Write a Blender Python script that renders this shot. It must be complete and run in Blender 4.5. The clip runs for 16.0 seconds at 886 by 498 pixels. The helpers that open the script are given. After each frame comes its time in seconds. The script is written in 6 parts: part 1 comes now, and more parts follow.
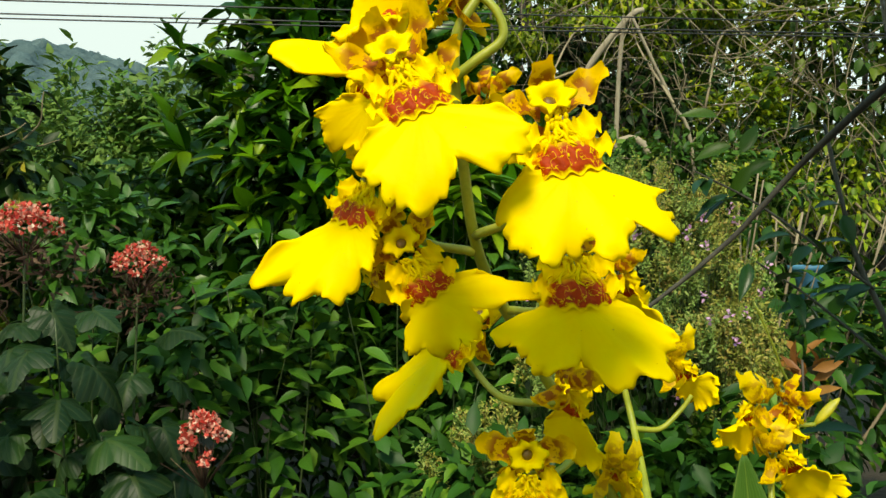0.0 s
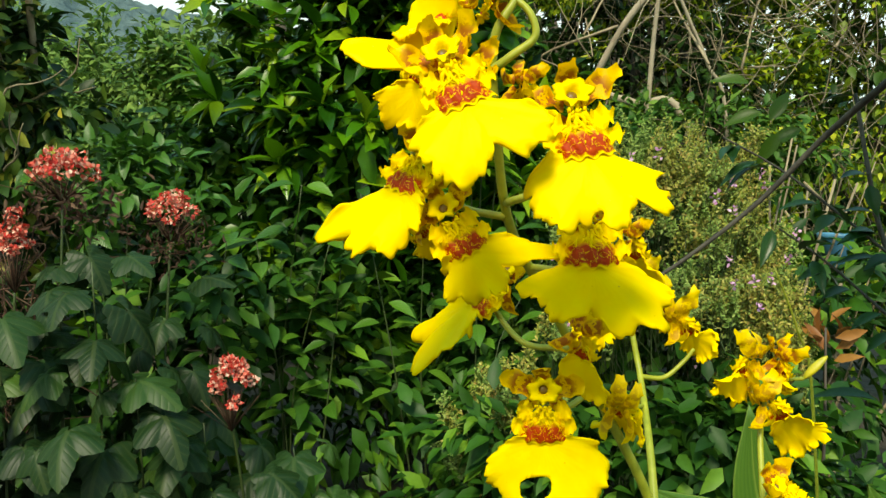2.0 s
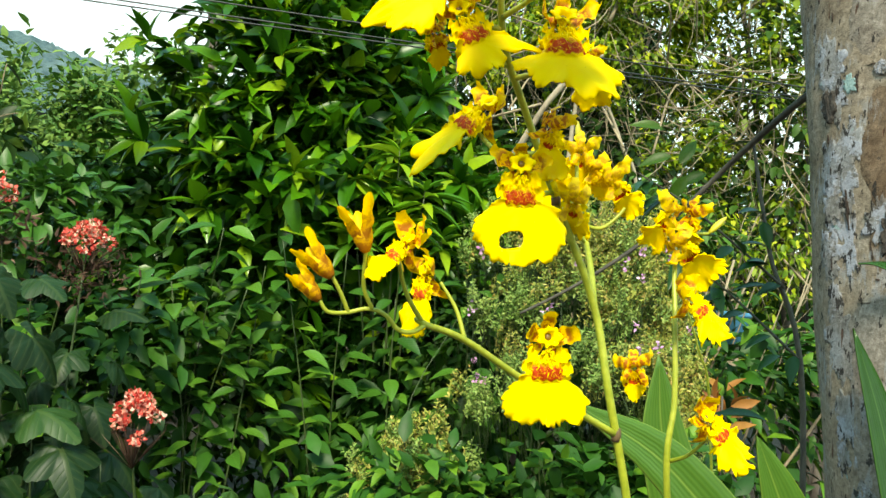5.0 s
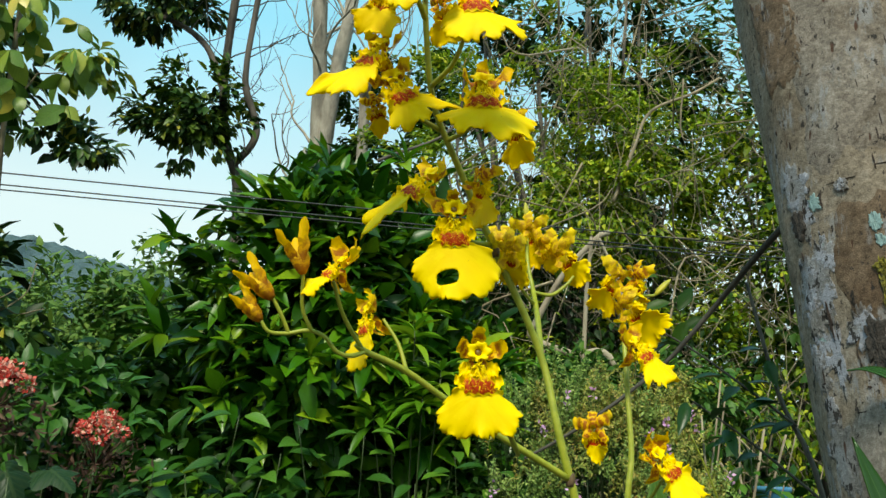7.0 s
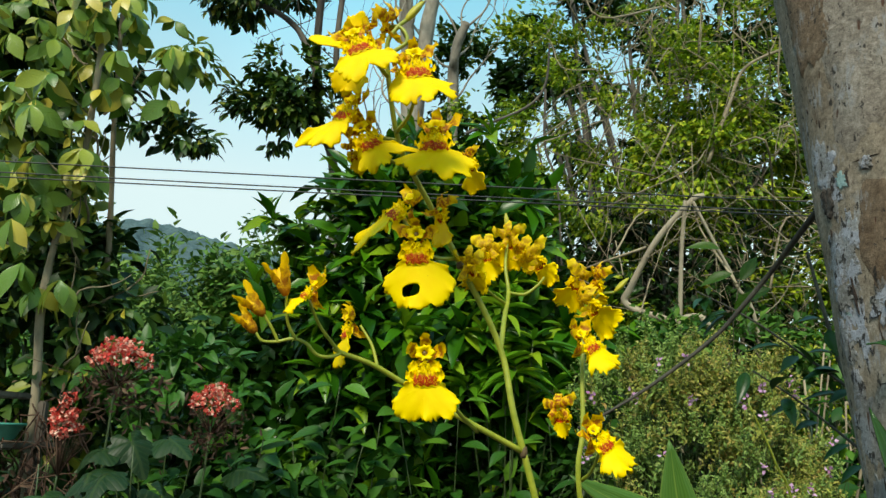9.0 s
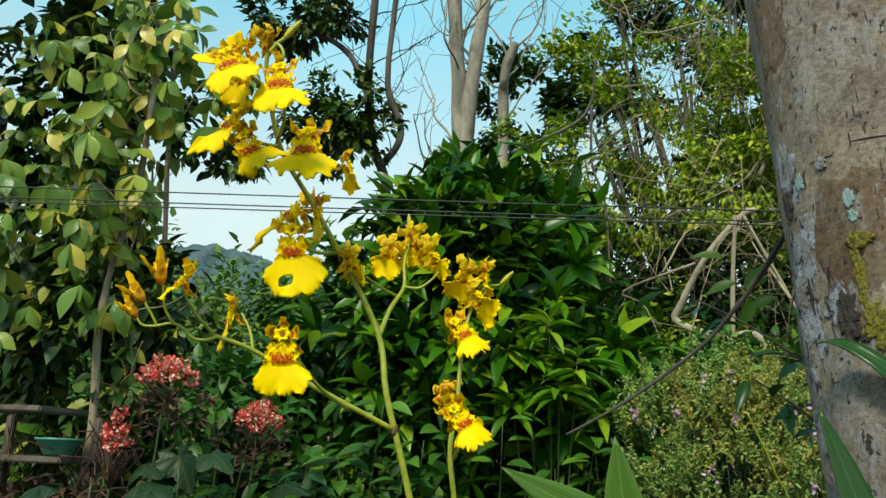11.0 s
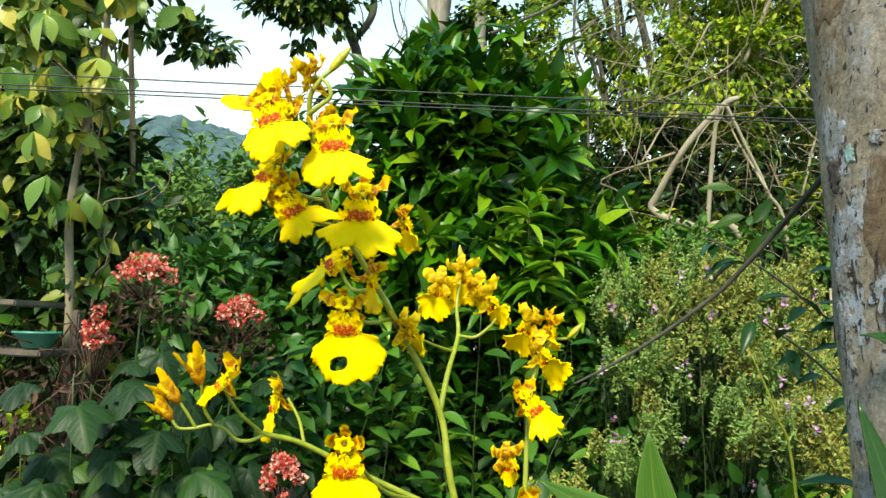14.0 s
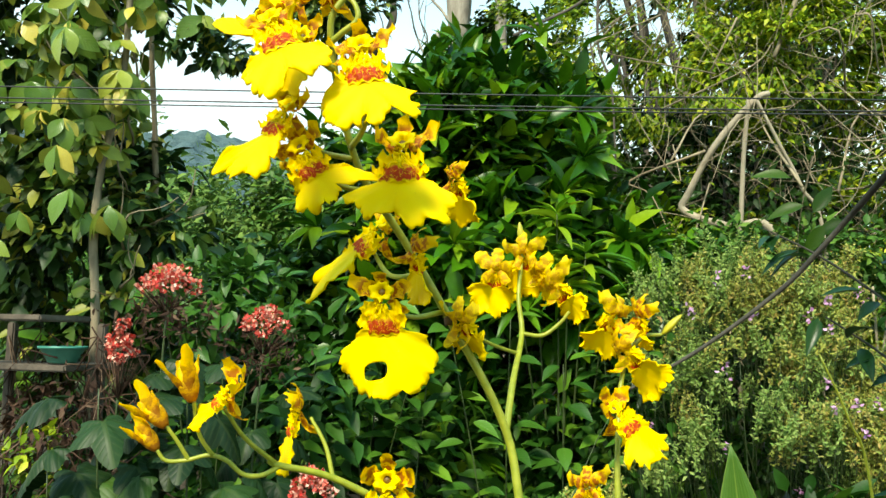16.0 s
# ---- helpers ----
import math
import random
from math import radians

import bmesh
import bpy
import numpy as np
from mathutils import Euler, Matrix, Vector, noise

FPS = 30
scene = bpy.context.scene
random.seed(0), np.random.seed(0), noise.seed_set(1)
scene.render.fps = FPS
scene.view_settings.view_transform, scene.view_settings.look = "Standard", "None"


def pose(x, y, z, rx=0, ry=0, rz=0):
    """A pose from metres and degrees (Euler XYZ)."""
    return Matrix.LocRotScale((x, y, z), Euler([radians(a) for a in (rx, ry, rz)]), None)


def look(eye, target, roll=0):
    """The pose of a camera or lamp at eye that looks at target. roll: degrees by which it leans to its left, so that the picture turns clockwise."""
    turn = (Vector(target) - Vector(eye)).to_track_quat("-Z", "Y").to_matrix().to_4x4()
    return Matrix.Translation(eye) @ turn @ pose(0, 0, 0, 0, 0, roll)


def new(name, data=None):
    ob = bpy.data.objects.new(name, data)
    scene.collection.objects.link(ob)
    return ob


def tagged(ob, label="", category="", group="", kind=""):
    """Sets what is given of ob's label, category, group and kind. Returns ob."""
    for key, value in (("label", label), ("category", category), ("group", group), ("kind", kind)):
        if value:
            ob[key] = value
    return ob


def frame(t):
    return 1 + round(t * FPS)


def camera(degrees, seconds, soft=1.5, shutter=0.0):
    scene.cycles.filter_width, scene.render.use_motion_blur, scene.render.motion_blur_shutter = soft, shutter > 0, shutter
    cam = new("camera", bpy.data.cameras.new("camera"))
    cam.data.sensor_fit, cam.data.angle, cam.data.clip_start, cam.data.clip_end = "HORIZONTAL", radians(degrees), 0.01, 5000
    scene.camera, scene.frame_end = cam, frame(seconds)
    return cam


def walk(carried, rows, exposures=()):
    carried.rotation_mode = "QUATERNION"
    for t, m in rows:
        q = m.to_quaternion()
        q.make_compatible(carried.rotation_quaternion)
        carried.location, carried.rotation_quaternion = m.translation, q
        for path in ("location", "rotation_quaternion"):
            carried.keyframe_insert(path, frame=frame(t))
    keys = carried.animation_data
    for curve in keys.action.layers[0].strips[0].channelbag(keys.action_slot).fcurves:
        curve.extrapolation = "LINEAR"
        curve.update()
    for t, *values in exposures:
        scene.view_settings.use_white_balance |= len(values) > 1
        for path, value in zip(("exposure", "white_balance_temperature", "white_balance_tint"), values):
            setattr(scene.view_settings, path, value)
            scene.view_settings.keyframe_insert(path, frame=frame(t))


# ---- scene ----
cam = camera(59.4, 16.0)
PATH = [
    (0.0, (0.0079, 0.0012, 1.4923), (-0.0149, 2.0011, 1.4900), -1.17),
    (0.5, (0.0037, -0.0027, 1.4957), (-0.0077, 1.9961, 1.4267), 0.00),
    (1.0, (0.0019, -0.0153, 1.4964), (-0.0249, 1.9830, 1.4193), 0.79),
    (1.5, (0.0017, -0.0220, 1.5018), (-0.0045, 1.9769, 1.4354), 1.64),
    (2.0, (0.0064, -0.0239, 1.4941), (-0.0833, 1.9708, 1.3792), 0.52),
    (2.5, (0.0296, -0.0150, 1.4845), (-0.0250, 1.9808, 1.3660), -0.46),
    (3.0, (0.0384, -0.0212, 1.4653), (0.0041, 1.9763, 1.3717), 0.84),
    (3.2, (0.0395, -0.0334, 1.4566), (-0.0156, 1.9648, 1.3934), 2.36),
    (5.3, (-0.0162, -0.0761, 1.4134), (0.1412, 1.9132, 1.5480), 3.34),
    (5.5, (-0.0128, -0.0652, 1.4077), (0.1431, 1.9204, 1.5899), 1.36),
    (6.0, (-0.0037, -0.0515, 1.3807), (0.1523, 1.9047, 1.7665), 1.66),
    (6.5, (0.0046, -0.0699, 1.3801), (0.1186, 1.8422, 1.9550), 0.37),
    (7.0, (0.0132, -0.0882, 1.3732), (0.0528, 1.8331, 1.9272), 2.15),
    (7.5, (0.0239, -0.1164, 1.3797), (-0.0229, 1.8112, 1.9110), 2.38),
    (8.0, (0.0326, -0.1248, 1.3700), (-0.0553, 1.8044, 1.8899), 1.23),
    (8.5, (0.0327, -0.1292, 1.3724), (-0.0172, 1.8007, 1.8951), 1.77),
    (9.0, (0.0634, -0.1441, 1.3778), (-0.1482, 1.7889, 1.8454), 1.87),
    (9.2, (0.0709, -0.1520, 1.3741), (-0.2023, 1.7741, 1.8381), 2.70),
    (11.3, (0.1479, -0.1594, 1.3581), (-0.2159, 1.7317, 1.8978), 2.24),
    (11.5, (0.1426, -0.1609, 1.3534), (-0.2041, 1.7283, 1.9111), 2.40),
    (12.0, (0.1365, -0.1603, 1.3444), (-0.1944, 1.7287, 1.9117), 2.35),
    (12.5, (0.1338, -0.1562, 1.3539), (-0.1769, 1.7422, 1.9010), 2.89),
    (13.0, (0.1168, -0.1471, 1.4040), (-0.1976, 1.8003, 1.7333), 2.82),
    (13.5, (0.1062, -0.1486, 1.4380), (-0.1599, 1.8236, 1.6372), 2.55),
    (14.0, (0.0975, -0.1337, 1.4464), (-0.1890, 1.8355, 1.6463), 2.16),
    (14.5, (0.0855, -0.0962, 1.4512), (-0.1921, 1.8736, 1.6585), 2.10),
    (15.0, (0.0747, -0.0735, 1.4589), (-0.2073, 1.8964, 1.6591), 1.61),
    (15.5, (0.0756, -0.0697, 1.4537), (-0.2633, 1.8932, 1.6336), 1.21),
    (16.0, (0.0761, -0.0669, 1.4421), (-0.2724, 1.8903, 1.6609), 1.06),
]
EXPOSURE = [(t, stops, kelvin, 3) for t, stops, kelvin in ((0.0, -0.16, 7800), (1.5, 0.01, 7800), (2.0, 0.06, 7800), (3.2, 0.27, 7700), (5.3, 0.65, 7300), (5.9, 0.55, 7100), (6.6, -0.17, 6950), (12.6, -0.27, 6900), (13.0, -0.08, 6950), (13.4, 0.36, 7000), (16.0, 0.43, 7200))]
walk(cam, [(t, look(eye, target, roll)) for t, eye, target, roll in PATH], EXPOSURE)

# ---- light ----
SUN_AZ, SUN_EL = 190.0, 48.0  # degrees: clockwise from +y, above the horizon
world = bpy.data.worlds.new("sky_world")
scene.world = world
world.use_nodes = True
wn = world.node_tree
sky = wn.nodes.new("ShaderNodeTexSky")
sky.sky_type, sky.sun_disc = "NISHITA", False
sky.sun_elevation, sky.sun_rotation = radians(SUN_EL), radians(SUN_AZ)
sky.dust_density, sky.air_density = 1.6, 1.0
# thin bright haze and loose cloud over the whole sky
sky_at = wn.nodes.new("ShaderNodeTexCoord")
cloud = wn.nodes.new("ShaderNodeTexNoise")
cloud.inputs["Scale"].default_value, cloud.inputs["Detail"].default_value = 2.2, 6.0
cover = wn.nodes.new("ShaderNodeMapRange")
cover.inputs[1].default_value, cover.inputs[2].default_value = 0.40, 0.66
cover.inputs[3].default_value, cover.inputs[4].default_value = 0.74, 0.95
haze = wn.nodes.new("ShaderNodeMix")
haze.data_type = "RGBA"
haze.inputs[7].default_value = (4.0, 9.4, 12.6, 1)
wn.links.new(sky_at.outputs["Generated"], cloud.inputs["Vector"])
wn.links.new(cloud.outputs[0], cover.inputs[0])
wn.links.new(cover.outputs[0], haze.inputs[0])
wn.links.new(sky.outputs[0], haze.inputs[6])
# white haze low over the horizon
split = wn.nodes.new("ShaderNodeSeparateXYZ")
low = wn.nodes.new("ShaderNodeMapRange")
low.inputs[1].default_value, low.inputs[2].default_value = 0.28, 0.52
low.inputs[3].default_value, low.inputs[4].default_value = 0.85, 0.0
milky = wn.nodes.new("ShaderNodeMix")
milky.data_type = "RGBA"
milky.inputs[7].default_value = (9.6, 11.2, 11.9, 1)
wn.links.new(sky_at.outputs["Generated"], split.inputs[0])
wn.links.new(split.outputs[2], low.inputs[0])
wn.links.new(low.outputs[0], milky.inputs[0])
wn.links.new(haze.outputs[2], milky.inputs[6])
wn.links.new(milky.outputs[2], wn.nodes["Background"].inputs[0])
wn.nodes["Background"].inputs[1].default_value = 0.102
sun_lamp = new("sun", bpy.data.lights.new("sun", "SUN"))
sun_lamp.data.energy, sun_lamp.data.angle, sun_lamp.data.color = 5.0, radians(14.0), (1.0, 0.95, 0.84)
to_sun = Vector((math.sin(radians(SUN_AZ)) * math.cos(radians(SUN_EL)), math.cos(radians(SUN_AZ)) * math.cos(radians(SUN_EL)), math.sin(radians(SUN_EL))))
sun_lamp.matrix_world = look((0, 0, 30), Vector((0, 0, 30)) - to_sun)


# ---- materials ----
class Nodes:
    """A small wrapper that adds nodes and links to one material."""

    def __init__(self, name):
        self.mat = bpy.data.materials.new(name)
        self.mat.use_nodes = True
        self.tree = self.mat.node_tree
        self.tree.nodes.clear()
        self.out = self.tree.nodes.new("ShaderNodeOutputMaterial")

    def add(self, kind, **kw):
        n = self.tree.nodes.new(kind)
        for key, value in kw.items():
            if key in n.inputs:
                n.inputs[key].default_value = value
            elif key.replace("_", " ") in n.inputs:
                n.inputs[key.replace("_", " ")].default_value = value
            else:
                setattr(n, key, value)
        return n

    def link(self, a, b):
        self.tree.links.new(a, b)

    def ramp(self, fac, stops, smooth=False):
        r = self.add("ShaderNodeValToRGB")
        r.color_ramp.interpolation = "EASE" if smooth else "LINEAR"
        while len(r.color_ramp.elements) < len(stops):
            r.color_ramp.elements.new(0.5)
        for e, (p, c) in zip(r.color_ramp.elements, stops):
            e.position, e.color = p, (*c, 1) if len(c) == 3 else c
        self.link(fac, r.inputs[0])
        return r.outputs[0]

    def mix(self, fac, a, b, blend="MIX"):
        m = self.add("ShaderNodeMix", data_type="RGBA", blend_type=blend)
        for sock, value in ((m.inputs[0], fac), (m.inputs[6], a), (m.inputs[7], b)):
            if hasattr(value, "is_linked"):
                self.link(value, sock)
            elif isinstance(value, (int, float)):
                sock.default_value = value
            else:
                sock.default_value = (*value, 1)
        return m.outputs[2]

    def math(self, op, a, b=0.0, clamp=False):
        m = self.add("ShaderNodeMath", operation=op, use_clamp=clamp)
        for sock, value in zip(m.inputs, (a, b)):
            if hasattr(value, "is_linked"):
                self.link(value, sock)
            else:
                sock.default_value = value
        return m.outputs[0]

    def noise(self, scale, detail=4.0, coord=None, rough=0.55, distort=0.0):
        n = self.add("ShaderNodeTexNoise", Scale=scale, Detail=detail, Roughness=rough, Distortion=distort)
        if coord is not None:
            self.link(coord, n.inputs["Vector"])
        return n.outputs[0]

    def coords(self, which="Object"):
        return self.add("ShaderNodeTexCoord").outputs[which]

    def bump(self, height, strength, dist):
        b = self.add("ShaderNodeBump", Strength=strength, Distance=dist)
        self.link(height, b.inputs["Height"])
        return b.outputs[0]

    def finish(self, color, rough=0.6, normal=None, translucent=0.0, specular=0.5):
        p = self.add("ShaderNodeBsdfPrincipled")
        if hasattr(color, "is_linked"):
            self.link(color, p.inputs["Base Color"])
        else:
            p.inputs["Base Color"].default_value = (*color, 1)
        if hasattr(rough, "is_linked"):
            self.link(rough, p.inputs["Roughness"])
        else:
            p.inputs["Roughness"].default_value = rough
        p.inputs["Specular IOR Level"].default_value = specular
        if normal is not None:
            self.link(normal, p.inputs["Normal"])
        shader = p.outputs[0]
        if translucent:
            t = self.add("ShaderNodeBsdfTranslucent")
            if hasattr(color, "is_linked"):
                self.link(color, t.inputs[0])
            else:
                t.inputs[0].default_value = (*color, 1)
            m = self.add("ShaderNodeMixShader")
            m.inputs[0].default_value = translucent
            self.link(shader, m.inputs[1])
            self.link(t.outputs[0], m.inputs[2])
            shader = m.outputs[0]
        self.link(shader, self.out.inputs[0])
        return self.mat


def leaf_material(name, stops, rough=0.4, translucent=0.25, single=False, veins=0.0, specular=0.24):
    """Foliage: each leaf takes its own tone; single leaves take it from the object."""
    n = Nodes(name)
    if single:
        rnd = n.add("ShaderNodeObjectInfo").outputs["Random"]
    else:
        rnd = n.add("ShaderNodeNewGeometry").outputs["Random Per Island"]
    col = n.ramp(rnd, stops)
    fine = n.noise(35.0, 3.0, n.coords())
    col = n.mix(0.35, col, n.ramp(fine, [(0.3, (0.55, 0.55, 0.5)), (0.7, (1.25, 1.2, 1.1))]), "MULTIPLY")
    normal = None
    if veins:
        uv = n.add("ShaderNodeUVMap").outputs[0]
        sep = n.add("ShaderNodeSeparateXYZ")
        n.link(uv, sep.inputs[0])
        side = n.math("ABSOLUTE", n.math("SUBTRACT", sep.outputs[0], 0.5))
        slant = n.math("SUBTRACT", sep.outputs[1], n.math("MULTIPLY", side, 0.7))
        rib = n.math("POWER", n.math("ABSOLUTE", n.math("SINE", n.math("MULTIPLY", slant, 26.0))), 0.35)
        mid = n.math("GREATER_THAN", side, 0.03)
        rib = n.math("MULTIPLY", rib, mid)
        col = n.mix(n.math("MULTIPLY", n.math("SUBTRACT", 1.0, rib), veins), col, (0.30, 0.36, 0.10))
        normal = n.bump(rib, 0.45, 0.002)
    return n.finish(col, rough, normal, translucent, specular)


def blade_material(name, dark, light, rough, translucent):
    """A strap leaf: parallel ribs, a pale midrib and margin, faint blotches."""
    n = Nodes(name)
    sep = n.add("ShaderNodeSeparateXYZ")
    n.link(n.add("ShaderNodeUVMap").outputs[0], sep.inputs[0])
    rib = n.math("ADD", n.math("MULTIPLY", n.math("SINE", n.math("MULTIPLY", sep.outputs[0], 70.0)), 0.5), 0.5)
    col = n.mix(n.math("ADD", n.math("MULTIPLY", rib, 0.35), n.math("MULTIPLY", n.noise(60.0, 4.0, n.coords()), 0.6)), dark, light)
    side = n.math("ABSOLUTE", n.math("SUBTRACT", sep.outputs[0], 0.5))
    pale = n.ramp(side, [(0.0, (0.7, 0.7, 0.7)), (0.035, (0, 0, 0)), (0.465, (0, 0, 0)), (0.495, (0.6, 0.6, 0.6))])
    col = n.mix(pale, col, (light[0] * 2.2, light[1] * 1.5, light[2] * 2.0))
    return n.finish(col, rough, n.bump(rib, 0.25, 0.0006), translucent, 0.4)


def bark_material(name, dark, light, scale=30.0, stretch=0.25, rough=0.85, bump=0.5, dist=0.01):
    n = Nodes(name)
    mp = n.add("ShaderNodeMapping")
    mp.inputs["Scale"].default_value = (1, 1, stretch)
    n.link(n.coords(), mp.inputs[0])
    a = n.noise(scale, 6.0, mp.outputs[0], 0.65)
    b = n.noise(scale * 0.18, 3.0, mp.outputs[0])
    col = n.mix(0.5, n.ramp(a, [(0.3, dark), (0.7, light)]), n.ramp(b, [(0.35, dark), (0.65, light)]))
    return n.finish(col, rough, n.bump(a, bump, dist))


def petal_material(name, marks):
    """Yellow petal; marks: 'lip' plain with faint veins, 'claw' red-brown blotches, 'bars' brown cross-bars, 'pale' the same but faint, 'bud' brown base."""
    n = Nodes(name)
    obj = n.coords()
    uv = n.add("ShaderNodeUVMap").outputs[0]
    big = n.noise(140.0, 2.0, obj)
    yellow = n.ramp(big, [(0.3, (0.91, 0.635, 0.0006)), (0.7, (0.94, 0.715, 0.001))])
    sep = n.add("ShaderNodeSeparateXYZ")
    n.link(uv, sep.inputs[0])
    fine = n.noise(900.0, 4.0, obj)
    if marks == "lip":
        specks = n.math("GREATER_THAN", n.noise(900.0, 1.0, obj), 0.80)
        col = n.mix(n.math("MULTIPLY", specks, 0.55), yellow, (0.45, 0.20, 0.01))
        vein = n.math("SINE", n.math("ADD", n.math("MULTIPLY", sep.outputs[0], 150.0), n.math("MULTIPLY", big, 9.0)))
        normal = n.bump(n.math("ADD", n.math("MULTIPLY", vein, 0.10), fine), 0.22, 0.0003)
        return n.finish(col, 0.62, normal, 0.20, 0.15)
    if marks == "claw":
        net = n.ramp(n.math("ABSOLUTE", n.math("SUBTRACT", n.noise(520.0, 3.0, obj, 0.55, 0.8), 0.5)), [(0.006, (0.3, 0.3, 0.3)), (0.022, (1, 1, 1))])
        wave = n.math("MULTIPLY", n.math("SUBTRACT", n.noise(330.0, 3.0, obj, 0.6), 0.5), 0.22)
        patch = n.ramp(n.math("ADD", sep.outputs[0], wave), [(0.03, (0, 0, 0)), (0.09, (1, 1, 1)), (0.91, (1, 1, 1)), (0.97, (0, 0, 0))])
        low = n.ramp(n.math("ADD", sep.outputs[1], wave), [(0.03, (0, 0, 0)), (0.08, (1, 1, 1)), (0.52, (1, 1, 1)), (0.74, (0.1, 0.1, 0.1))])
        red = n.ramp(fine, [(0.3, (0.30, 0.024, 0.002)), (0.7, (0.48, 0.055, 0.004))])
        col = n.mix(n.mix(1.0, n.mix(1.0, patch, net, "MULTIPLY"), low, "MULTIPLY"), yellow, red)
        return n.finish(col, 0.55, n.bump(fine, 0.3, 0.0006), 0.10, 0.12)
    wav = n.math("ADD", n.math("MULTIPLY", sep.outputs[1], 20.0), n.math("MULTIPLY", n.noise(420.0, 5.0, obj, 0.65), 17.0))
    bars = n.math("SINE", wav)
    if marks in ("bars", "pale"):
        yellow = n.ramp(big, [(0.3, (0.82, 0.45, 0.001)), (0.7, (0.90, 0.58, 0.002))])
        region = n.ramp(sep.outputs[1], [(0.0, (1, 1, 1)), (0.58, (0.95, 0.95, 0.95)), (0.82, (0, 0, 0))])
        bars = n.math("ADD", n.math("MULTIPLY", bars, 0.5), 0.5)
        on = n.ramp(bars, [(0.20, (0.06, 0.06, 0.06)), (0.46, (0.94, 0.94, 0.94))])
        rim = n.ramp(sep.outputs[0], [(0.02, (0, 0, 0)), (0.20, (1, 1, 1)), (0.80, (1, 1, 1)), (0.98, (0, 0, 0))])
        region = n.mix(1.0, region, rim, "MULTIPLY")
        fade = n.mix(1.0, region, on, "MULTIPLY")
        tone = (0.35, 0.085, 0.006)
        if marks == "pale":
            fade = n.mix(0.62, (0, 0, 0), fade)
            yellow = n.ramp(big, [(0.3, (0.74, 0.46, 0.003)), (0.7, (0.86, 0.62, 0.006))])
            tone = (0.34, 0.12, 0.008)
    else:
        fade = n.ramp(n.math("ADD", sep.outputs[1], n.math("MULTIPLY", bars, 0.15)), [(0.12, (0.85, 0.85, 0.85)), (0.34, (0.5, 0.5, 0.5)), (0.60, (0, 0, 0))])
        yellow = n.ramp(big, [(0.3, (0.84, 0.42, 0.001)), (0.7, (0.92, 0.60, 0.002))])
        tone = (0.25, 0.060, 0.005)
    col = n.mix(fade, yellow, tone)
    return n.finish(col, 0.55, n.bump(fine, 0.25, 0.0004), 0.3, 0.2)


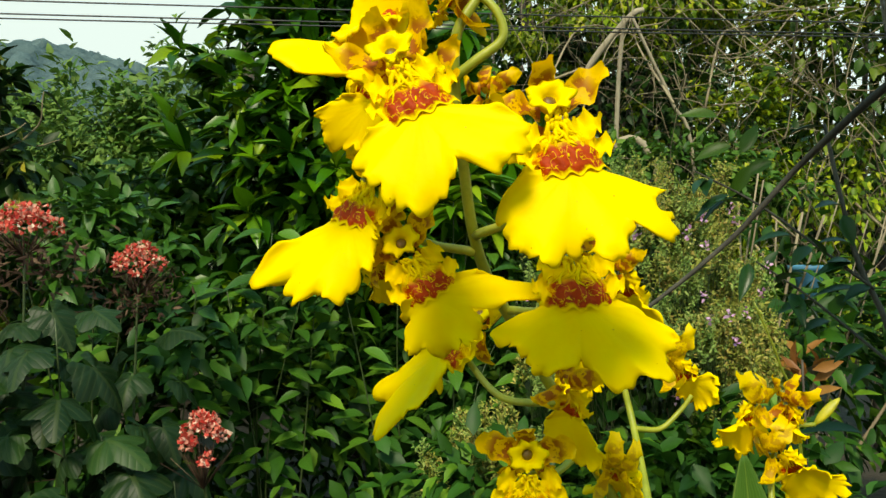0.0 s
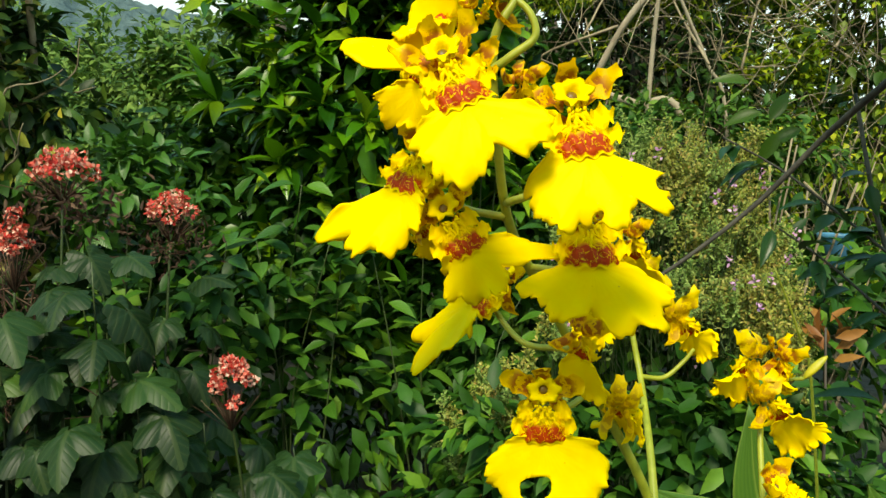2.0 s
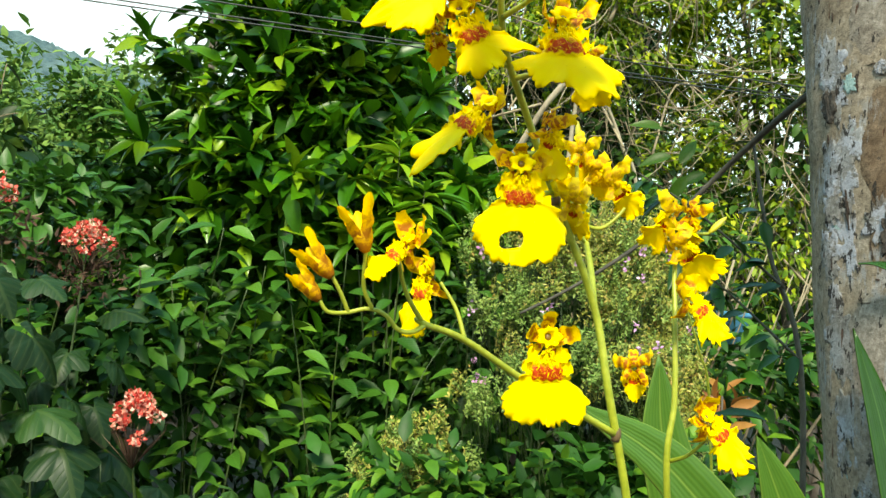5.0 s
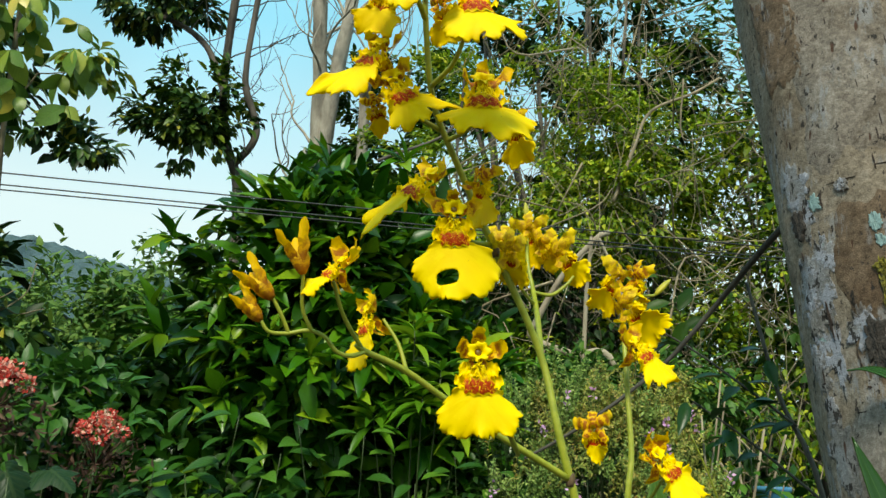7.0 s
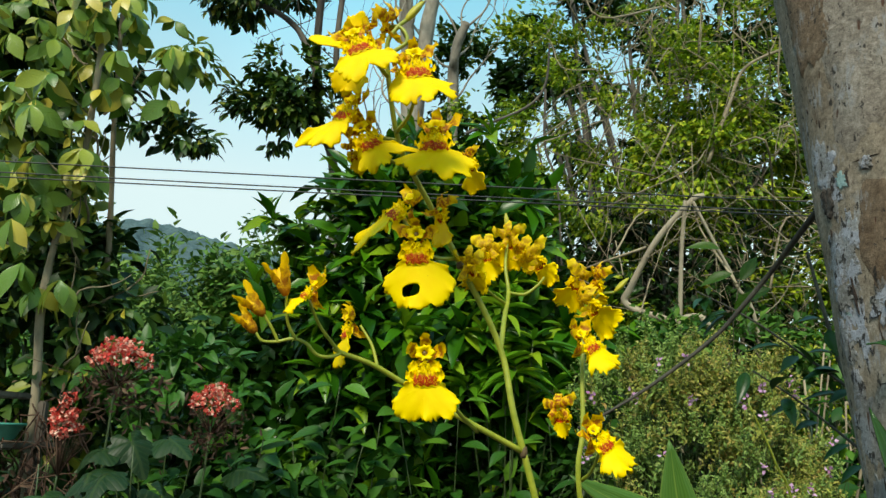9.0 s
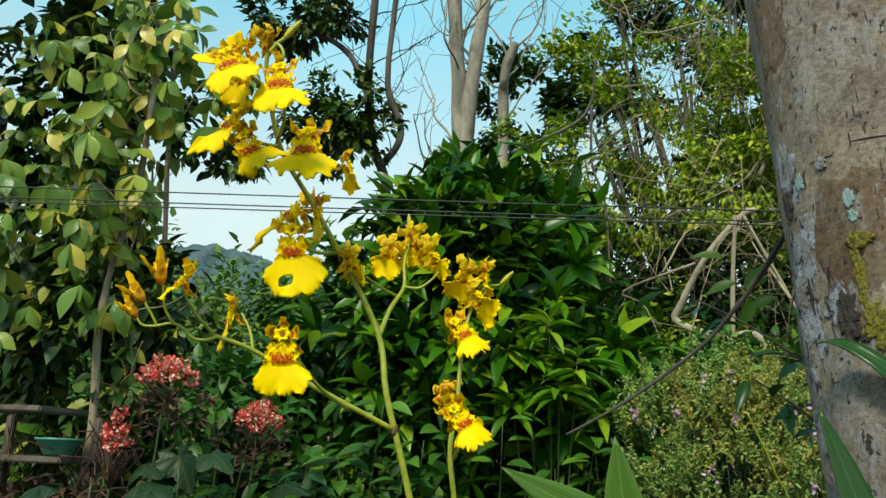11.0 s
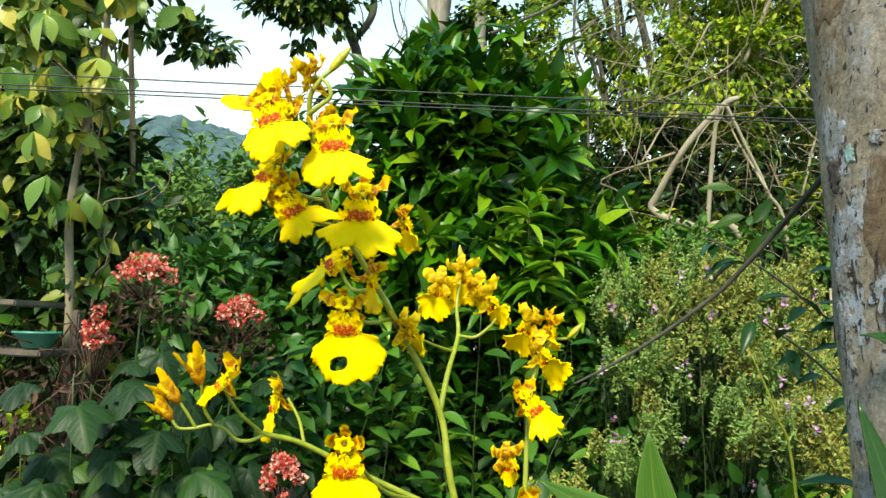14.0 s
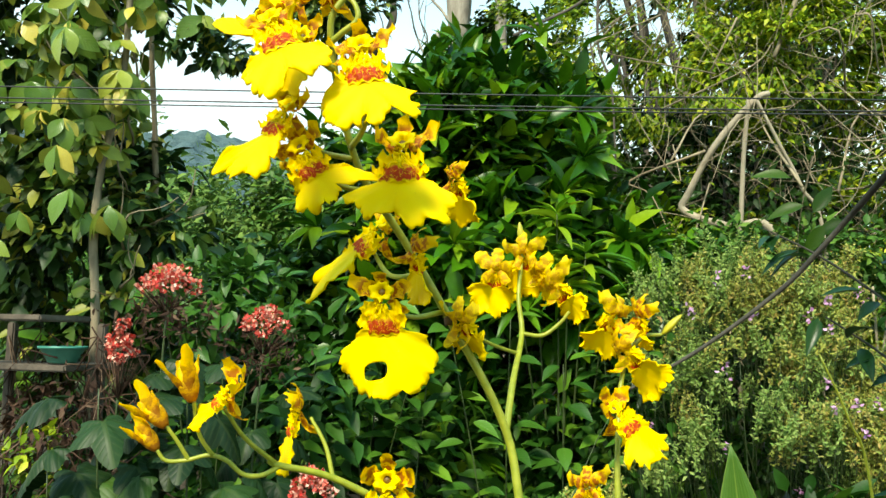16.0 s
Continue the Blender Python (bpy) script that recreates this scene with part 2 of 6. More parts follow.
def trunk_material(name, tones, lichen=0.0):
    """Smooth bark: two-scale mottling, pale streaks, rust-brown cracks, black flecks; lichen: how much grey crust lies on it."""
    n = Nodes(name)
    obj = n.coords()
    mp = n.add("ShaderNodeMapping")
    mp.inputs["Scale"].default_value = (1, 1, 0.22)
    n.link(obj, mp.inputs[0])
    mp2 = n.add("ShaderNodeMapping")
    mp2.inputs["Scale"].default_value = (1, 1, 0.55)
    n.link(obj, mp2.inputs[0])
    big = n.noise(15.0, 3.0, obj, 0.5, 0.6)
    mid = n.noise(210.0, 7.0, obj, 0.75)
    fine = n.noise(520.0, 5.0, obj, 0.75)
    streak = n.noise(260.0, 6.0, mp.outputs[0], 0.75)
    col = n.ramp(big, [(0.40, tones[0]), (0.46, tones[1]), (0.54, tones[1]), (0.60, tones[2])])
    col = n.mix(0.92, col, n.ramp(mid, [(0.30, (0.38, 0.36, 0.33)), (0.50, (0.95, 0.94, 0.93)), (0.70, (1.55, 1.55, 1.58))]), "MULTIPLY")
    col = n.mix(0.22, col, n.ramp(streak, [(0.34, (0.5, 0.46, 0.42)), (0.52, (1.0, 1.0, 1.0)), (0.66, (1.7, 1.7, 1.7))]), "MULTIPLY")
    col = n.mix(0.6, col, n.ramp(fine, [(0.3, (0.5, 0.48, 0.46)), (0.7, (1.3, 1.3, 1.3))]), "MULTIPLY")
    h = n.math("ADD", n.math("MULTIPLY", fine, 0.5), n.math("MULTIPLY", mid, 0.7))
    pale = n.mix(1.0, n.ramp(n.noise(22.0, 3.0, obj, 0.5), [(0.50, (0, 0, 0)), (0.58, (1, 1, 1))]), n.ramp(n.noise(150.0, 7.0, mp.outputs[0], 0.75), [(0.50 - lichen, (0, 0, 0)), (0.56 - lichen, (0.8, 0.8, 0.8))]), "MULTIPLY")
    col = n.mix(pale, col, n.ramp(fine, [(0.3, (0.15, 0.15, 0.15)), (0.7, (0.30, 0.30, 0.31))]))
    if lichen:
        crust = n.ramp(n.noise(34.0, 7.0, obj, 0.75), [(0.60 - lichen, (0, 0, 0)), (0.64 - lichen, (1, 1, 1))])
        col = n.mix(n.mix(0.8, (0, 0, 0), crust), col, n.ramp(fine, [(0.3, (0.19, 0.20, 0.235)), (0.7, (0.36, 0.37, 0.42))]))
        teal = n.ramp(n.noise(41.0, 4.0, obj, 0.6, 1.2), [(0.66, (0, 0, 0)), (0.70, (0.6, 0.6, 0.6))])
        col = n.mix(teal, col, (0.20, 0.33, 0.31))
        h = n.math("ADD", h, n.math("MULTIPLY", crust, 0.5))
    black = n.ramp(n.noise(150.0, 4.0, mp2.outputs[0], 0.7), [(0.612 - 0.40 * lichen, (0, 0, 0)), (0.632 - 0.40 * lichen, (0.95, 0.95, 0.95))])
    col = n.mix(black, col, (0.022, 0.019, 0.017))
    crack = n.ramp(n.noise(150.0, 2.0, mp.outputs[0], 0.5), [(0.705, (0, 0, 0)), (0.725, (0.9, 0.9, 0.9))])
    col = n.mix(crack, col, (0.06, 0.026, 0.015))
    h = n.math("SUBTRACT", h, crack)
    return n.finish(col, 0.85, n.bump(h, 0.7, 0.0018), 0.0, 0.2)


def plain_material(name, a, b, scale=20.0, rough=0.7, bump=0.2, dist=0.004):
    n = Nodes(name)
    t = n.noise(scale, 5.0, n.coords(), 0.6)
    return n.finish(n.ramp(t, [(0.3, a), (0.7, b)]), rough, n.bump(t, bump, dist))


LIP = petal_material("yellow_lip", "lip")
CLAW = petal_material("red_blotched_callus", "claw")
BARS = petal_material("brown_barred_petal", "bars")
BARS_PALE = petal_material("faintly_barred_petal", "pale")
BUD = petal_material("brown_based_bud", "bud")
BUD_GREEN = plain_material("yellow_green_bud", (0.24, 0.24, 0.010), (0.52, 0.44, 0.012), 300.0, 0.5, 0.2, 0.0006)
STEM = plain_material("green_flower_stem", (0.20, 0.24, 0.012), (0.36, 0.37, 0.03), 260.0, 0.45, 0.25, 0.0006)
ANTHER = plain_material("olive_brown_anther", (0.10, 0.05, 0.006), (0.26, 0.16, 0.012), 400.0, 0.5, 0.3, 0.0004)
NODE = plain_material("brown_stem_joint", (0.05, 0.03, 0.012), (0.13, 0.08, 0.03), 300.0, 0.7, 0.3, 0.0006)
BLADE = blade_material("orchid_blade", (0.045, 0.120, 0.012), (0.085, 0.180, 0.020), 0.40, 0.2)
BLADE_DARK = blade_material("dark_orchid_blade", (0.010, 0.040, 0.006), (0.022, 0.075, 0.010), 0.26, 0.1)
TRUNK = trunk_material("smooth_grey_bark", ((0.165, 0.130, 0.094), (0.212, 0.173, 0.130), (0.240, 0.204, 0.164)))
FLAKE_TAN = trunk_material("tan_bark_plate", ((0.098, 0.064, 0.039), (0.132, 0.092, 0.060), (0.152, 0.112, 0.077)))
FLAKE_GREY = trunk_material("lilac_grey_bark_plate", ((0.150, 0.124, 0.098), (0.195, 0.166, 0.138), (0.230, 0.202, 0.172)))
CRUST = trunk_material("lichen_crusted_bark", ((0.12, 0.105, 0.095), (0.18, 0.17, 0.16), (0.25, 0.25, 0.27)), 0.10)
MOSS = plain_material("yellow_green_moss", (0.022, 0.024, 0.006), (0.27, 0.23, 0.016), 420.0, 0.9, 0.9, 0.003)
BLACKLICHEN = plain_material("black_lichen", (0.004, 0.004, 0.003), (0.060, 0.048, 0.040), 650.0, 0.95, 0.8, 0.0012)
TEAL = plain_material("blue_green_lichen", (0.12, 0.20, 0.20), (0.25, 0.35, 0.34), 380.0, 0.9, 0.7, 0.001)
WOUND = plain_material("rust_brown_bark_scar", (0.006, 0.004, 0.003), (0.045, 0.022, 0.013), 300.0, 0.9, 0.7, 0.002)
TWIG = bark_material("dark_twig_bark", (0.014, 0.012, 0.009), (0.085, 0.075, 0.052), 220.0, 0.3, 0.8, 0.5, 0.002)
DARK_ONE = leaf_material("dark_glossy_leaf_single", [(0.0, (0.008, 0.032, 0.008)), (1.0, (0.02, 0.07, 0.012))], 0.3, 0.12, True)
LIGHT_ONE = leaf_material("light_shoot_leaf_single", [(0.0, (0.030, 0.085, 0.008)), (1.0, (0.06, 0.13, 0.012))], 0.4, 0.35, True)
BARK_DARK = bark_material("dark_bark", (0.018, 0.014, 0.011), (0.15, 0.125, 0.10), 22.0)
BARK_PALE = bark_material("pale_bark", (0.11, 0.085, 0.06), (0.54, 0.49, 0.40), 11.0, 0.4, 0.85, 0.8, 0.03)
BARK_BROWN = bark_material("brown_bark", (0.075, 0.058, 0.036), (0.36, 0.29, 0.18), 40.0)
BARK_TAN = bark_material("tan_bark", (0.19, 0.15, 0.10), (0.47, 0.40, 0.29), 30.0)
DRY = bark_material("dry_vine", (0.09, 0.065, 0.04), (0.42, 0.34, 0.22), 30.0)
# The darkest stop puts the shade inside the shrub into its leaf tones.
SHRUB = leaf_material("glossy_shrub_leaf", [(0.0, (0.006, 0.028, 0.002)), (0.45, (0.022, 0.092, 0.003)), (0.8, (0.07, 0.20, 0.006)), (1.0, (0.21, 0.33, 0.012))], 0.32, 0.18)
SHRUB_ONE = leaf_material("glossy_shrub_leaf_single", [(0.0, (0.012, 0.060, 0.004)), (0.5, (0.038, 0.14, 0.006)), (0.82, (0.10, 0.24, 0.010)), (1.0, (0.22, 0.34, 0.015))], 0.27, 0.24, True)
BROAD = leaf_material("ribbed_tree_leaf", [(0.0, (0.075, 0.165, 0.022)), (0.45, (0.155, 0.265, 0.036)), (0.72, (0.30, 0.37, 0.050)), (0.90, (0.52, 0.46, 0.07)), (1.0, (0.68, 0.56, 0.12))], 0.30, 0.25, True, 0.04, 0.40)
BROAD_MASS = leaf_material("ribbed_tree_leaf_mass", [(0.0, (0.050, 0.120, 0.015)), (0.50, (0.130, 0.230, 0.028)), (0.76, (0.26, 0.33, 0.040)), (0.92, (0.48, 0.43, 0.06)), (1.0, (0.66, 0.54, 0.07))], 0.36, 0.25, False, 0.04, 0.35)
# Darker copy of the ribbed leaf, with the inner crown's shade in its tone.
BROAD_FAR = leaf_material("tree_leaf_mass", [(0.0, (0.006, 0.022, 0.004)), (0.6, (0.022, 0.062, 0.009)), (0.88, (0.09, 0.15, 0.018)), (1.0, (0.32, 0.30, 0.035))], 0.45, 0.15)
LOBED = leaf_material("dull_lobed_leaf", [(0.0, (0.006, 0.022, 0.005)), (0.80, (0.013, 0.040, 0.009)), (0.92, (0.026, 0.068, 0.012)), (1.0, (0.06, 0.13, 0.018))], 0.46, 0.12, True, 0.06, 0.22)
LOBED_MASS = leaf_material("understorey_leaf_mass", [(0.0, (0.008, 0.038, 0.004)), (0.7, (0.028, 0.10, 0.008)), (1.0, (0.11, 0.23, 0.016))], 0.5, 0.14)
LIGHT = leaf_material("yellow_green_vine_leaf", [(0.0, (0.035, 0.080, 0.005)), (0.30, (0.12, 0.22, 0.010)), (0.72, (0.30, 0.42, 0.020)), (1.0, (0.60, 0.60, 0.05))], 0.45, 0.30)
CANOPY = leaf_material("canopy_leaf", [(0.0, (0.010, 0.034, 0.004)), (0.6, (0.04, 0.10, 0.010)), (1.0, (0.16, 0.22, 0.015))], 0.45, 0.25)
# Very dark tone: the shade inside dense crowns is put into the leaf colour.
SHADE_LEAF = leaf_material("shade_toned_canopy_leaf", [(0.0, (0.006, 0.022, 0.003)), (1.0, (0.028, 0.075, 0.008))], 0.45, 0.14)
HERB = leaf_material("pale_herb_leaf", [(0.0, (0.17, 0.22, 0.045)), (0.45, (0.31, 0.35, 0.065)), (0.72, (0.44, 0.43, 0.085)), (0.80, (0.38, 0.25, 0.07)), (0.92, (0.50, 0.42, 0.11)), (1.0, (0.62, 0.57, 0.20))], 0.6, 0.25)
HERB_GREEN = leaf_material("grey_green_herb_leaf", [(0.0, (0.14, 0.25, 0.050)), (0.5, (0.25, 0.37, 0.085)), (1.0, (0.40, 0.48, 0.14))], 0.6, 0.25)
OVAL_ONE = leaf_material("oval_leaf_single", [(0.0, (0.020, 0.080, 0.010)), (0.6, (0.045, 0.14, 0.014)), (1.0, (0.10, 0.23, 0.02))], 0.36, 0.2, True, 0.05, 0.35)
MIDLEAF = leaf_material("bush_leaf", [(0.0, (0.02, 0.075, 0.010)), (0.7, (0.07, 0.17, 0.022)), (1.0, (0.15, 0.26, 0.04))], 0.5, 0.2)
# Haze of the middle distance is painted in as a paler green.
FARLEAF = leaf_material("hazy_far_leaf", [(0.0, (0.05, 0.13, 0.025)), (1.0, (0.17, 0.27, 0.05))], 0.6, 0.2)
# Blue distance haze and shade between tree crowns are put into the colour.
HILL_HAZE = plain_material("haze_tinted_hill", (0.020, 0.050, 0.060), (0.090, 0.140, 0.140), 0.45, 0.9, 0.9, 1.2)
RED = leaf_material("coral_red_floret", [(0.0, (0.50, 0.028, 0.026)), (0.52, (0.66, 0.105, 0.075)), (0.80, (0.76, 0.36, 0.27)), (1.0, (0.88, 0.66, 0.54))], 0.6, 0.15)
SPENT = leaf_material("spent_brown_stalks", [(0.0, (0.025, 0.012, 0.008)), (0.8, (0.085, 0.044, 0.028)), (1.0, (0.20, 0.13, 0.085))], 0.8, 0.1)
PINK = leaf_material("pink_floret", [(0.0, (0.55, 0.22, 0.48)), (1.0, (0.74, 0.46, 0.68))], 0.6, 0.2)
POT = plain_material("turquoise_plastic", (0.035, 0.19, 0.14), (0.06, 0.26, 0.19), 30.0, 0.4, 0.1, 0.002)
BLUE = plain_material("blue_plastic", (0.04, 0.17, 0.30), (0.08, 0.25, 0.40), 20.0, 0.4, 0.1, 0.002)
WOOD = bark_material("dark_weathered_plank", (0.030, 0.023, 0.017), (0.17, 0.135, 0.10), 45.0, 0.3)
DARKSTEM = plain_material("dark_green_stem", (0.022, 0.040, 0.010), (0.055, 0.085, 0.020), 120.0, 0.5, 0.2, 0.001)
SOIL = plain_material("leaf_littered_soil", (0.018, 0.014, 0.009), (0.06, 0.045, 0.028), 9.0, 0.95, 0.6, 0.03)
WIRE = plain_material("black_cable", (0.012, 0.012, 0.012), (0.03, 0.03, 0.03), 50.0, 0.5)
FRESH_ONE = leaf_material("fresh_green_leaf_single", [(0.0, (0.05, 0.16, 0.008)), (0.6, (0.12, 0.27, 0.012)), (1.0, (0.27, 0.40, 0.02))], 0.34, 0.28, True)
ORANGE = leaf_material("orange_young_leaf", [(0.0, (0.20, 0.07, 0.02)), (1.0, (0.36, 0.17, 0.04))], 0.45, 0.25)

# ---- builders ----


def mesh_of(name, verts, faces, mat, uvs=None, smooth=True):
    me = bpy.data.meshes.new(name)
    me.from_pydata([tuple(v) for v in np.asarray(verts, float).tolist()], [], faces if isinstance(faces, list) else faces.tolist())
    me.materials.append(mat)
    if uvs is not None:
        layer = me.uv_layers.new(name="UVMap")
        idx = np.empty(len(me.loops), np.int32)
        me.loops.foreach_get("vertex_index", idx)
        layer.data.foreach_set("uv", np.asarray(uvs, np.float32)[idx].ravel())
    if smooth:
        me.polygons.foreach_set("use_smooth", np.ones(len(me.polygons), bool))
    me.update()
    return me


def part(name, me, parent, label="", m=None, kind=""):
    """Links a mesh as one object under a thing or a part."""
    ob = new(name, me)
    ob.parent = parent
    if m is not None:
        ob.matrix_basis = m
    return tagged(ob, label, kind=kind)


def thing(name, place, label, category, group="", kind=""):
    ob = new(name)
    ob.empty_display_size = 0.01
    ob.location = place
    return tagged(ob, label, category, group, kind)


def smooth_line(points, n=8):
    """A Catmull-Rom line through the points."""
    p = np.asarray(points, float)
    p = np.vstack([2 * p[0] - p[1], p, 2 * p[-1] - p[-2]])
    out = []
    for i in range(1, len(p) - 2):
        for s in np.linspace(0, 1, n, endpoint=False):
            a, b, c, d = p[i - 1 : i + 3]
            out.append(0.5 * (2 * b + (c - a) * s + (2 * a - 5 * b + 4 * c - d) * s * s + (3 * b - a - 3 * c + d) * s ** 3))
    out.append(p[-2])
    return np.array(out)


def tube_data(line, radii, sides=8, wobble=0.0):
    line = np.asarray(line, float)
    r = np.interp(np.linspace(0, 1, len(line)), np.linspace(0, 1, len(radii)), radii)
    t = np.gradient(line, axis=0)
    t /= np.linalg.norm(t, axis=1, keepdims=True) + 1e-12
    ref = np.array([0.31, 0.87, 0.2])
    verts, faces = [], []
    for i, (c, d) in enumerate(zip(line, t)):
        u = np.cross(d, ref)
        u /= np.linalg.norm(u)
        v = np.cross(d, u)
        a = np.linspace(0, 2 * np.pi, sides, endpoint=False)
        k = 1 + wobble * np.array([noise.noise(Vector((3 * math.cos(q), 3 * math.sin(q), 4.0 * i / max(1, len(line)) * 3))) for q in a]) if wobble else np.ones(sides)
        verts.append(c + (r[i] * k)[:, None] * (np.cos(a)[:, None] * u + np.sin(a)[:, None] * v))
    for i in range(len(line) - 1):
        for j in range(sides):
            faces.append((i * sides + j, i * sides + (j + 1) % sides, (i + 1) * sides + (j + 1) % sides, (i + 1) * sides + j))
    n = len(line) * sides
    faces.append(tuple(range(sides))[::-1])
    faces.append(tuple(range(n - sides, n)))
    return np.vstack(verts), faces


def tubes_mesh(name, lines, mat, sides=6, wobble=0.0):
    """lines: pairs of points and radii, joined into one mesh."""
    vs, fs, base = [], [], 0
    for pts, radii in lines:
        v, f = tube_data(pts, radii, sides, wobble)
        vs.append(v)
        fs += [tuple(i + base for i in q) for q in f]
        base += len(v)
    return mesh_of(name, np.vstack(vs), fs, mat)


def unit(v):
    v = np.asarray(v, float)
    return v / (np.linalg.norm(v, axis=-1, keepdims=True) + 1e-12)


def leaf_template(fold=0.18, droop=0.25, widest=0.42, rows=3):
    """A leaf 1 long along y, 1 wide, folded at its midrib and bent down."""
    ys = np.linspace(0, 1, rows + 2)
    verts, uv = [(0, 0, 0)], [(0.5, 0)]
    for y in ys[1:-1]:
        w = 0.5 * math.sin(math.pi * y ** (math.log(0.5) / math.log(widest)))
        z = -droop * y * y
        verts += [(-w, y, z + fold * w * 2 * 0.5), (0, y, z), (w, y, z + fold * w * 2 * 0.5)]
        uv += [(0.5 - w, y), (0.5, y), (0.5 + w, y)]
    verts.append((0, 1, -droop))
    uv.append((0.5, 1))
    faces = [(0, 2, 1), (0, 3, 2)]
    for i in range(rows - 1):
        a = 1 + 3 * i
        faces += [(a, a + 1, a + 4, a + 3), (a + 1, a + 2, a + 5, a + 4)]
    a, tip = 1 + 3 * (rows - 1), len(verts) - 1
    faces += [(a, a + 1, tip), (a + 1, a + 2, tip)]
    return np.array(verts), faces, np.array(uv)


LEAF8 = leaf_template(rows=2)
LEAF_FINE = leaf_template(rows=5)
LEAF_ROUND = leaf_template(0.12, 0.45, 0.58, 6)


def leaf_cloud(name, places, along, up, lengths, widths, mat, template=LEAF8):
    """Many leaves in one mesh."""
    tv, tf, tuv = template
    along = unit(along)
    side = unit(np.cross(along, up))
    nrm = np.cross(side, along)
    L, W = np.asarray(lengths)[:, None, None], np.asarray(widths)[:, None, None]
    v = places[:, None, :] + L * tv[None, :, 1:2] * along[:, None, :] + W * tv[None, :, 0:1] * side[:, None, :] + L * tv[None, :, 2:3] * nrm[:, None, :]
    n, k = len(places), len(tv)
    faces = [tuple(i * k + j for j in f) for i in range(n) for f in tf]
    return mesh_of(name, v.reshape(-1, 3), faces, mat, np.tile(tuv, (n, 1)))


def blob_points(n, centre, radii, seed, shell=0.5, clumps=14, clump_size=0.35):
    """Points of an uneven crown: clumps spread over an ellipsoid, denser towards the outside."""
    g = np.random.default_rng(seed)
    d = unit(g.normal(size=(clumps, 3)))
    r = shell + (1 - shell) * g.random((clumps, 1)) ** 0.5
    heads = d * r
    size = clump_size * (0.55 + 0.9 * g.random(clumps))
    pick = g.choice(clumps, n, p=size ** 2 / np.sum(size ** 2))
    off = g.normal(size=(n, 3)) * np.array([0.62, 0.62, 0.48]) * size[pick][:, None]
    far_out = np.linalg.norm(off, axis=1) > 1.5 * size[pick]
    off[far_out] *= 0.5
    p = heads[pick] + off
    return np.asarray(centre) + p * np.asarray(radii), unit(off + 0.35 * heads[pick])


def crown(name, parent, n, centre, radii, mat, seed, length, width, shell=0.5, clumps=14, clump_size=0.35, hang=0.4, spread=0.5, template=LEAF8, label="", kind="stuff", gaps=0.0):
    g = np.random.default_rng(seed + 1000)
    p, out = blob_points(n, centre, radii, seed, shell, clumps, clump_size)
    if gaps:
        # ragged holes that run through the whole depth of the crowns
        keep = [not (v[2] > 1.5 + 0.27 * v[1] and noise.noise(Vector((v[0] / v[1] * 7, v[2] / v[1] * 7, 3))) > 0.02 and noise.noise(Vector((v[0] / v[1] * 24, v[2] / v[1] * 24, 9))) > 0.30 - gaps) for v in p]
        p, out = p[keep], out[keep]
        n = len(p)
    along = unit(out + spread * g.normal(size=(n, 3)) + np.array([0, 0, -hang]))
    up = unit(out * 0.5 + np.array([0, -0.25, 0.9]) + 0.35 * g.normal(size=(n, 3)))
    L = length * (0.6 + 0.7 * g.random(n))
    base = np.array(parent.location) if parent else np.zeros(3)
    return part(name, leaf_cloud(name, p - base, along, up, L, L * width / length, mat, template), parent, label, kind=kind)


def branching(start, heading, length, radius, depth, g, bend=0.25, spread=0.6, forks=3, out=None, lift=0.1):
    """Branch lines that fork and thin out."""
    out = [] if out is None else out
    pts, d = [np.asarray(start, float)], unit(heading)
    steps = 5
    for i in range(steps):
        d = unit(d + bend * g.normal(size=3) * 0.5 + np.array([0, 0, lift]))
        pts.append(pts[-1] + d * length / steps)
    out.append((smooth_line(pts, 3), (radius, radius * 0.6)))
    if depth:
        for i in range(forks):
            at = pts[2 + (i * (steps - 1)) // forks] if i else pts[-1]
            branching(at, unit(d + spread * g.normal(size=3)), length * (0.55 + 0.25 * g.random()), radius * 0.55, depth - 1, g, bend, spread, forks, out, lift)
    return out


# ---- ground and distance ----
def sheet(name, x0, x1, y0, y1, nx, ny, height, mat, label, category):
    xs, ys = np.linspace(x0, x1, nx), np.linspace(y0, y1, ny)
    v = [(x, y, height(x, y)) for y in ys for x in xs]
    f = [(j * nx + i, j * nx + i + 1, (j + 1) * nx + i + 1, (j + 1) * nx + i) for j in range(ny - 1) for i in range(nx - 1)]
    return tagged(new(name, mesh_of(name, v, f, mat)), label, category, kind="structure")


sheet("ground", -900, 900, -600, 1200, 60, 60, lambda x, y: -0.12, SOIL, "dark soil ground reaching to the horizon", "ground")
sheet("garden_bed", -9, 9, -4, 14, 70, 70, lambda x, y: 0.06 * noise.noise(Vector((x * 0.9, y * 0.9, 0))), SOIL, "dark leaf-littered garden soil under the shrubs", "soil")


def ridge(x, y):
    """A wooded ridge across the valley, bumpy with tree crowns."""
    far = (y - 110) / 60
    base = 43 * math.exp(-far * far) * (1 - 0.00035 * (x + 95) * max(0, x + 95) * 0.12) * (0.9 + 0.1 * math.cos((x + 70) * 0.02))
    base -= max(0.0, (x + 40) * 0.16)
    n = noise.noise(Vector((x * 0.07, y * 0.07, 3))) * 3.0
    for k, (f, a) in enumerate(((0.16, 2.1), (0.38, 1.9), (0.75, 0.9))):
        n += a * (1 + noise.noise(Vector((x * f, y * f, 7 + k))))
    return max(-1.0, base * 0.565 + n)


sheet("backdrop", -200, 90, 50, 150, 420, 130, ridge, HILL_HAZE, "distant hazy wooded hill across the valley", "hill")

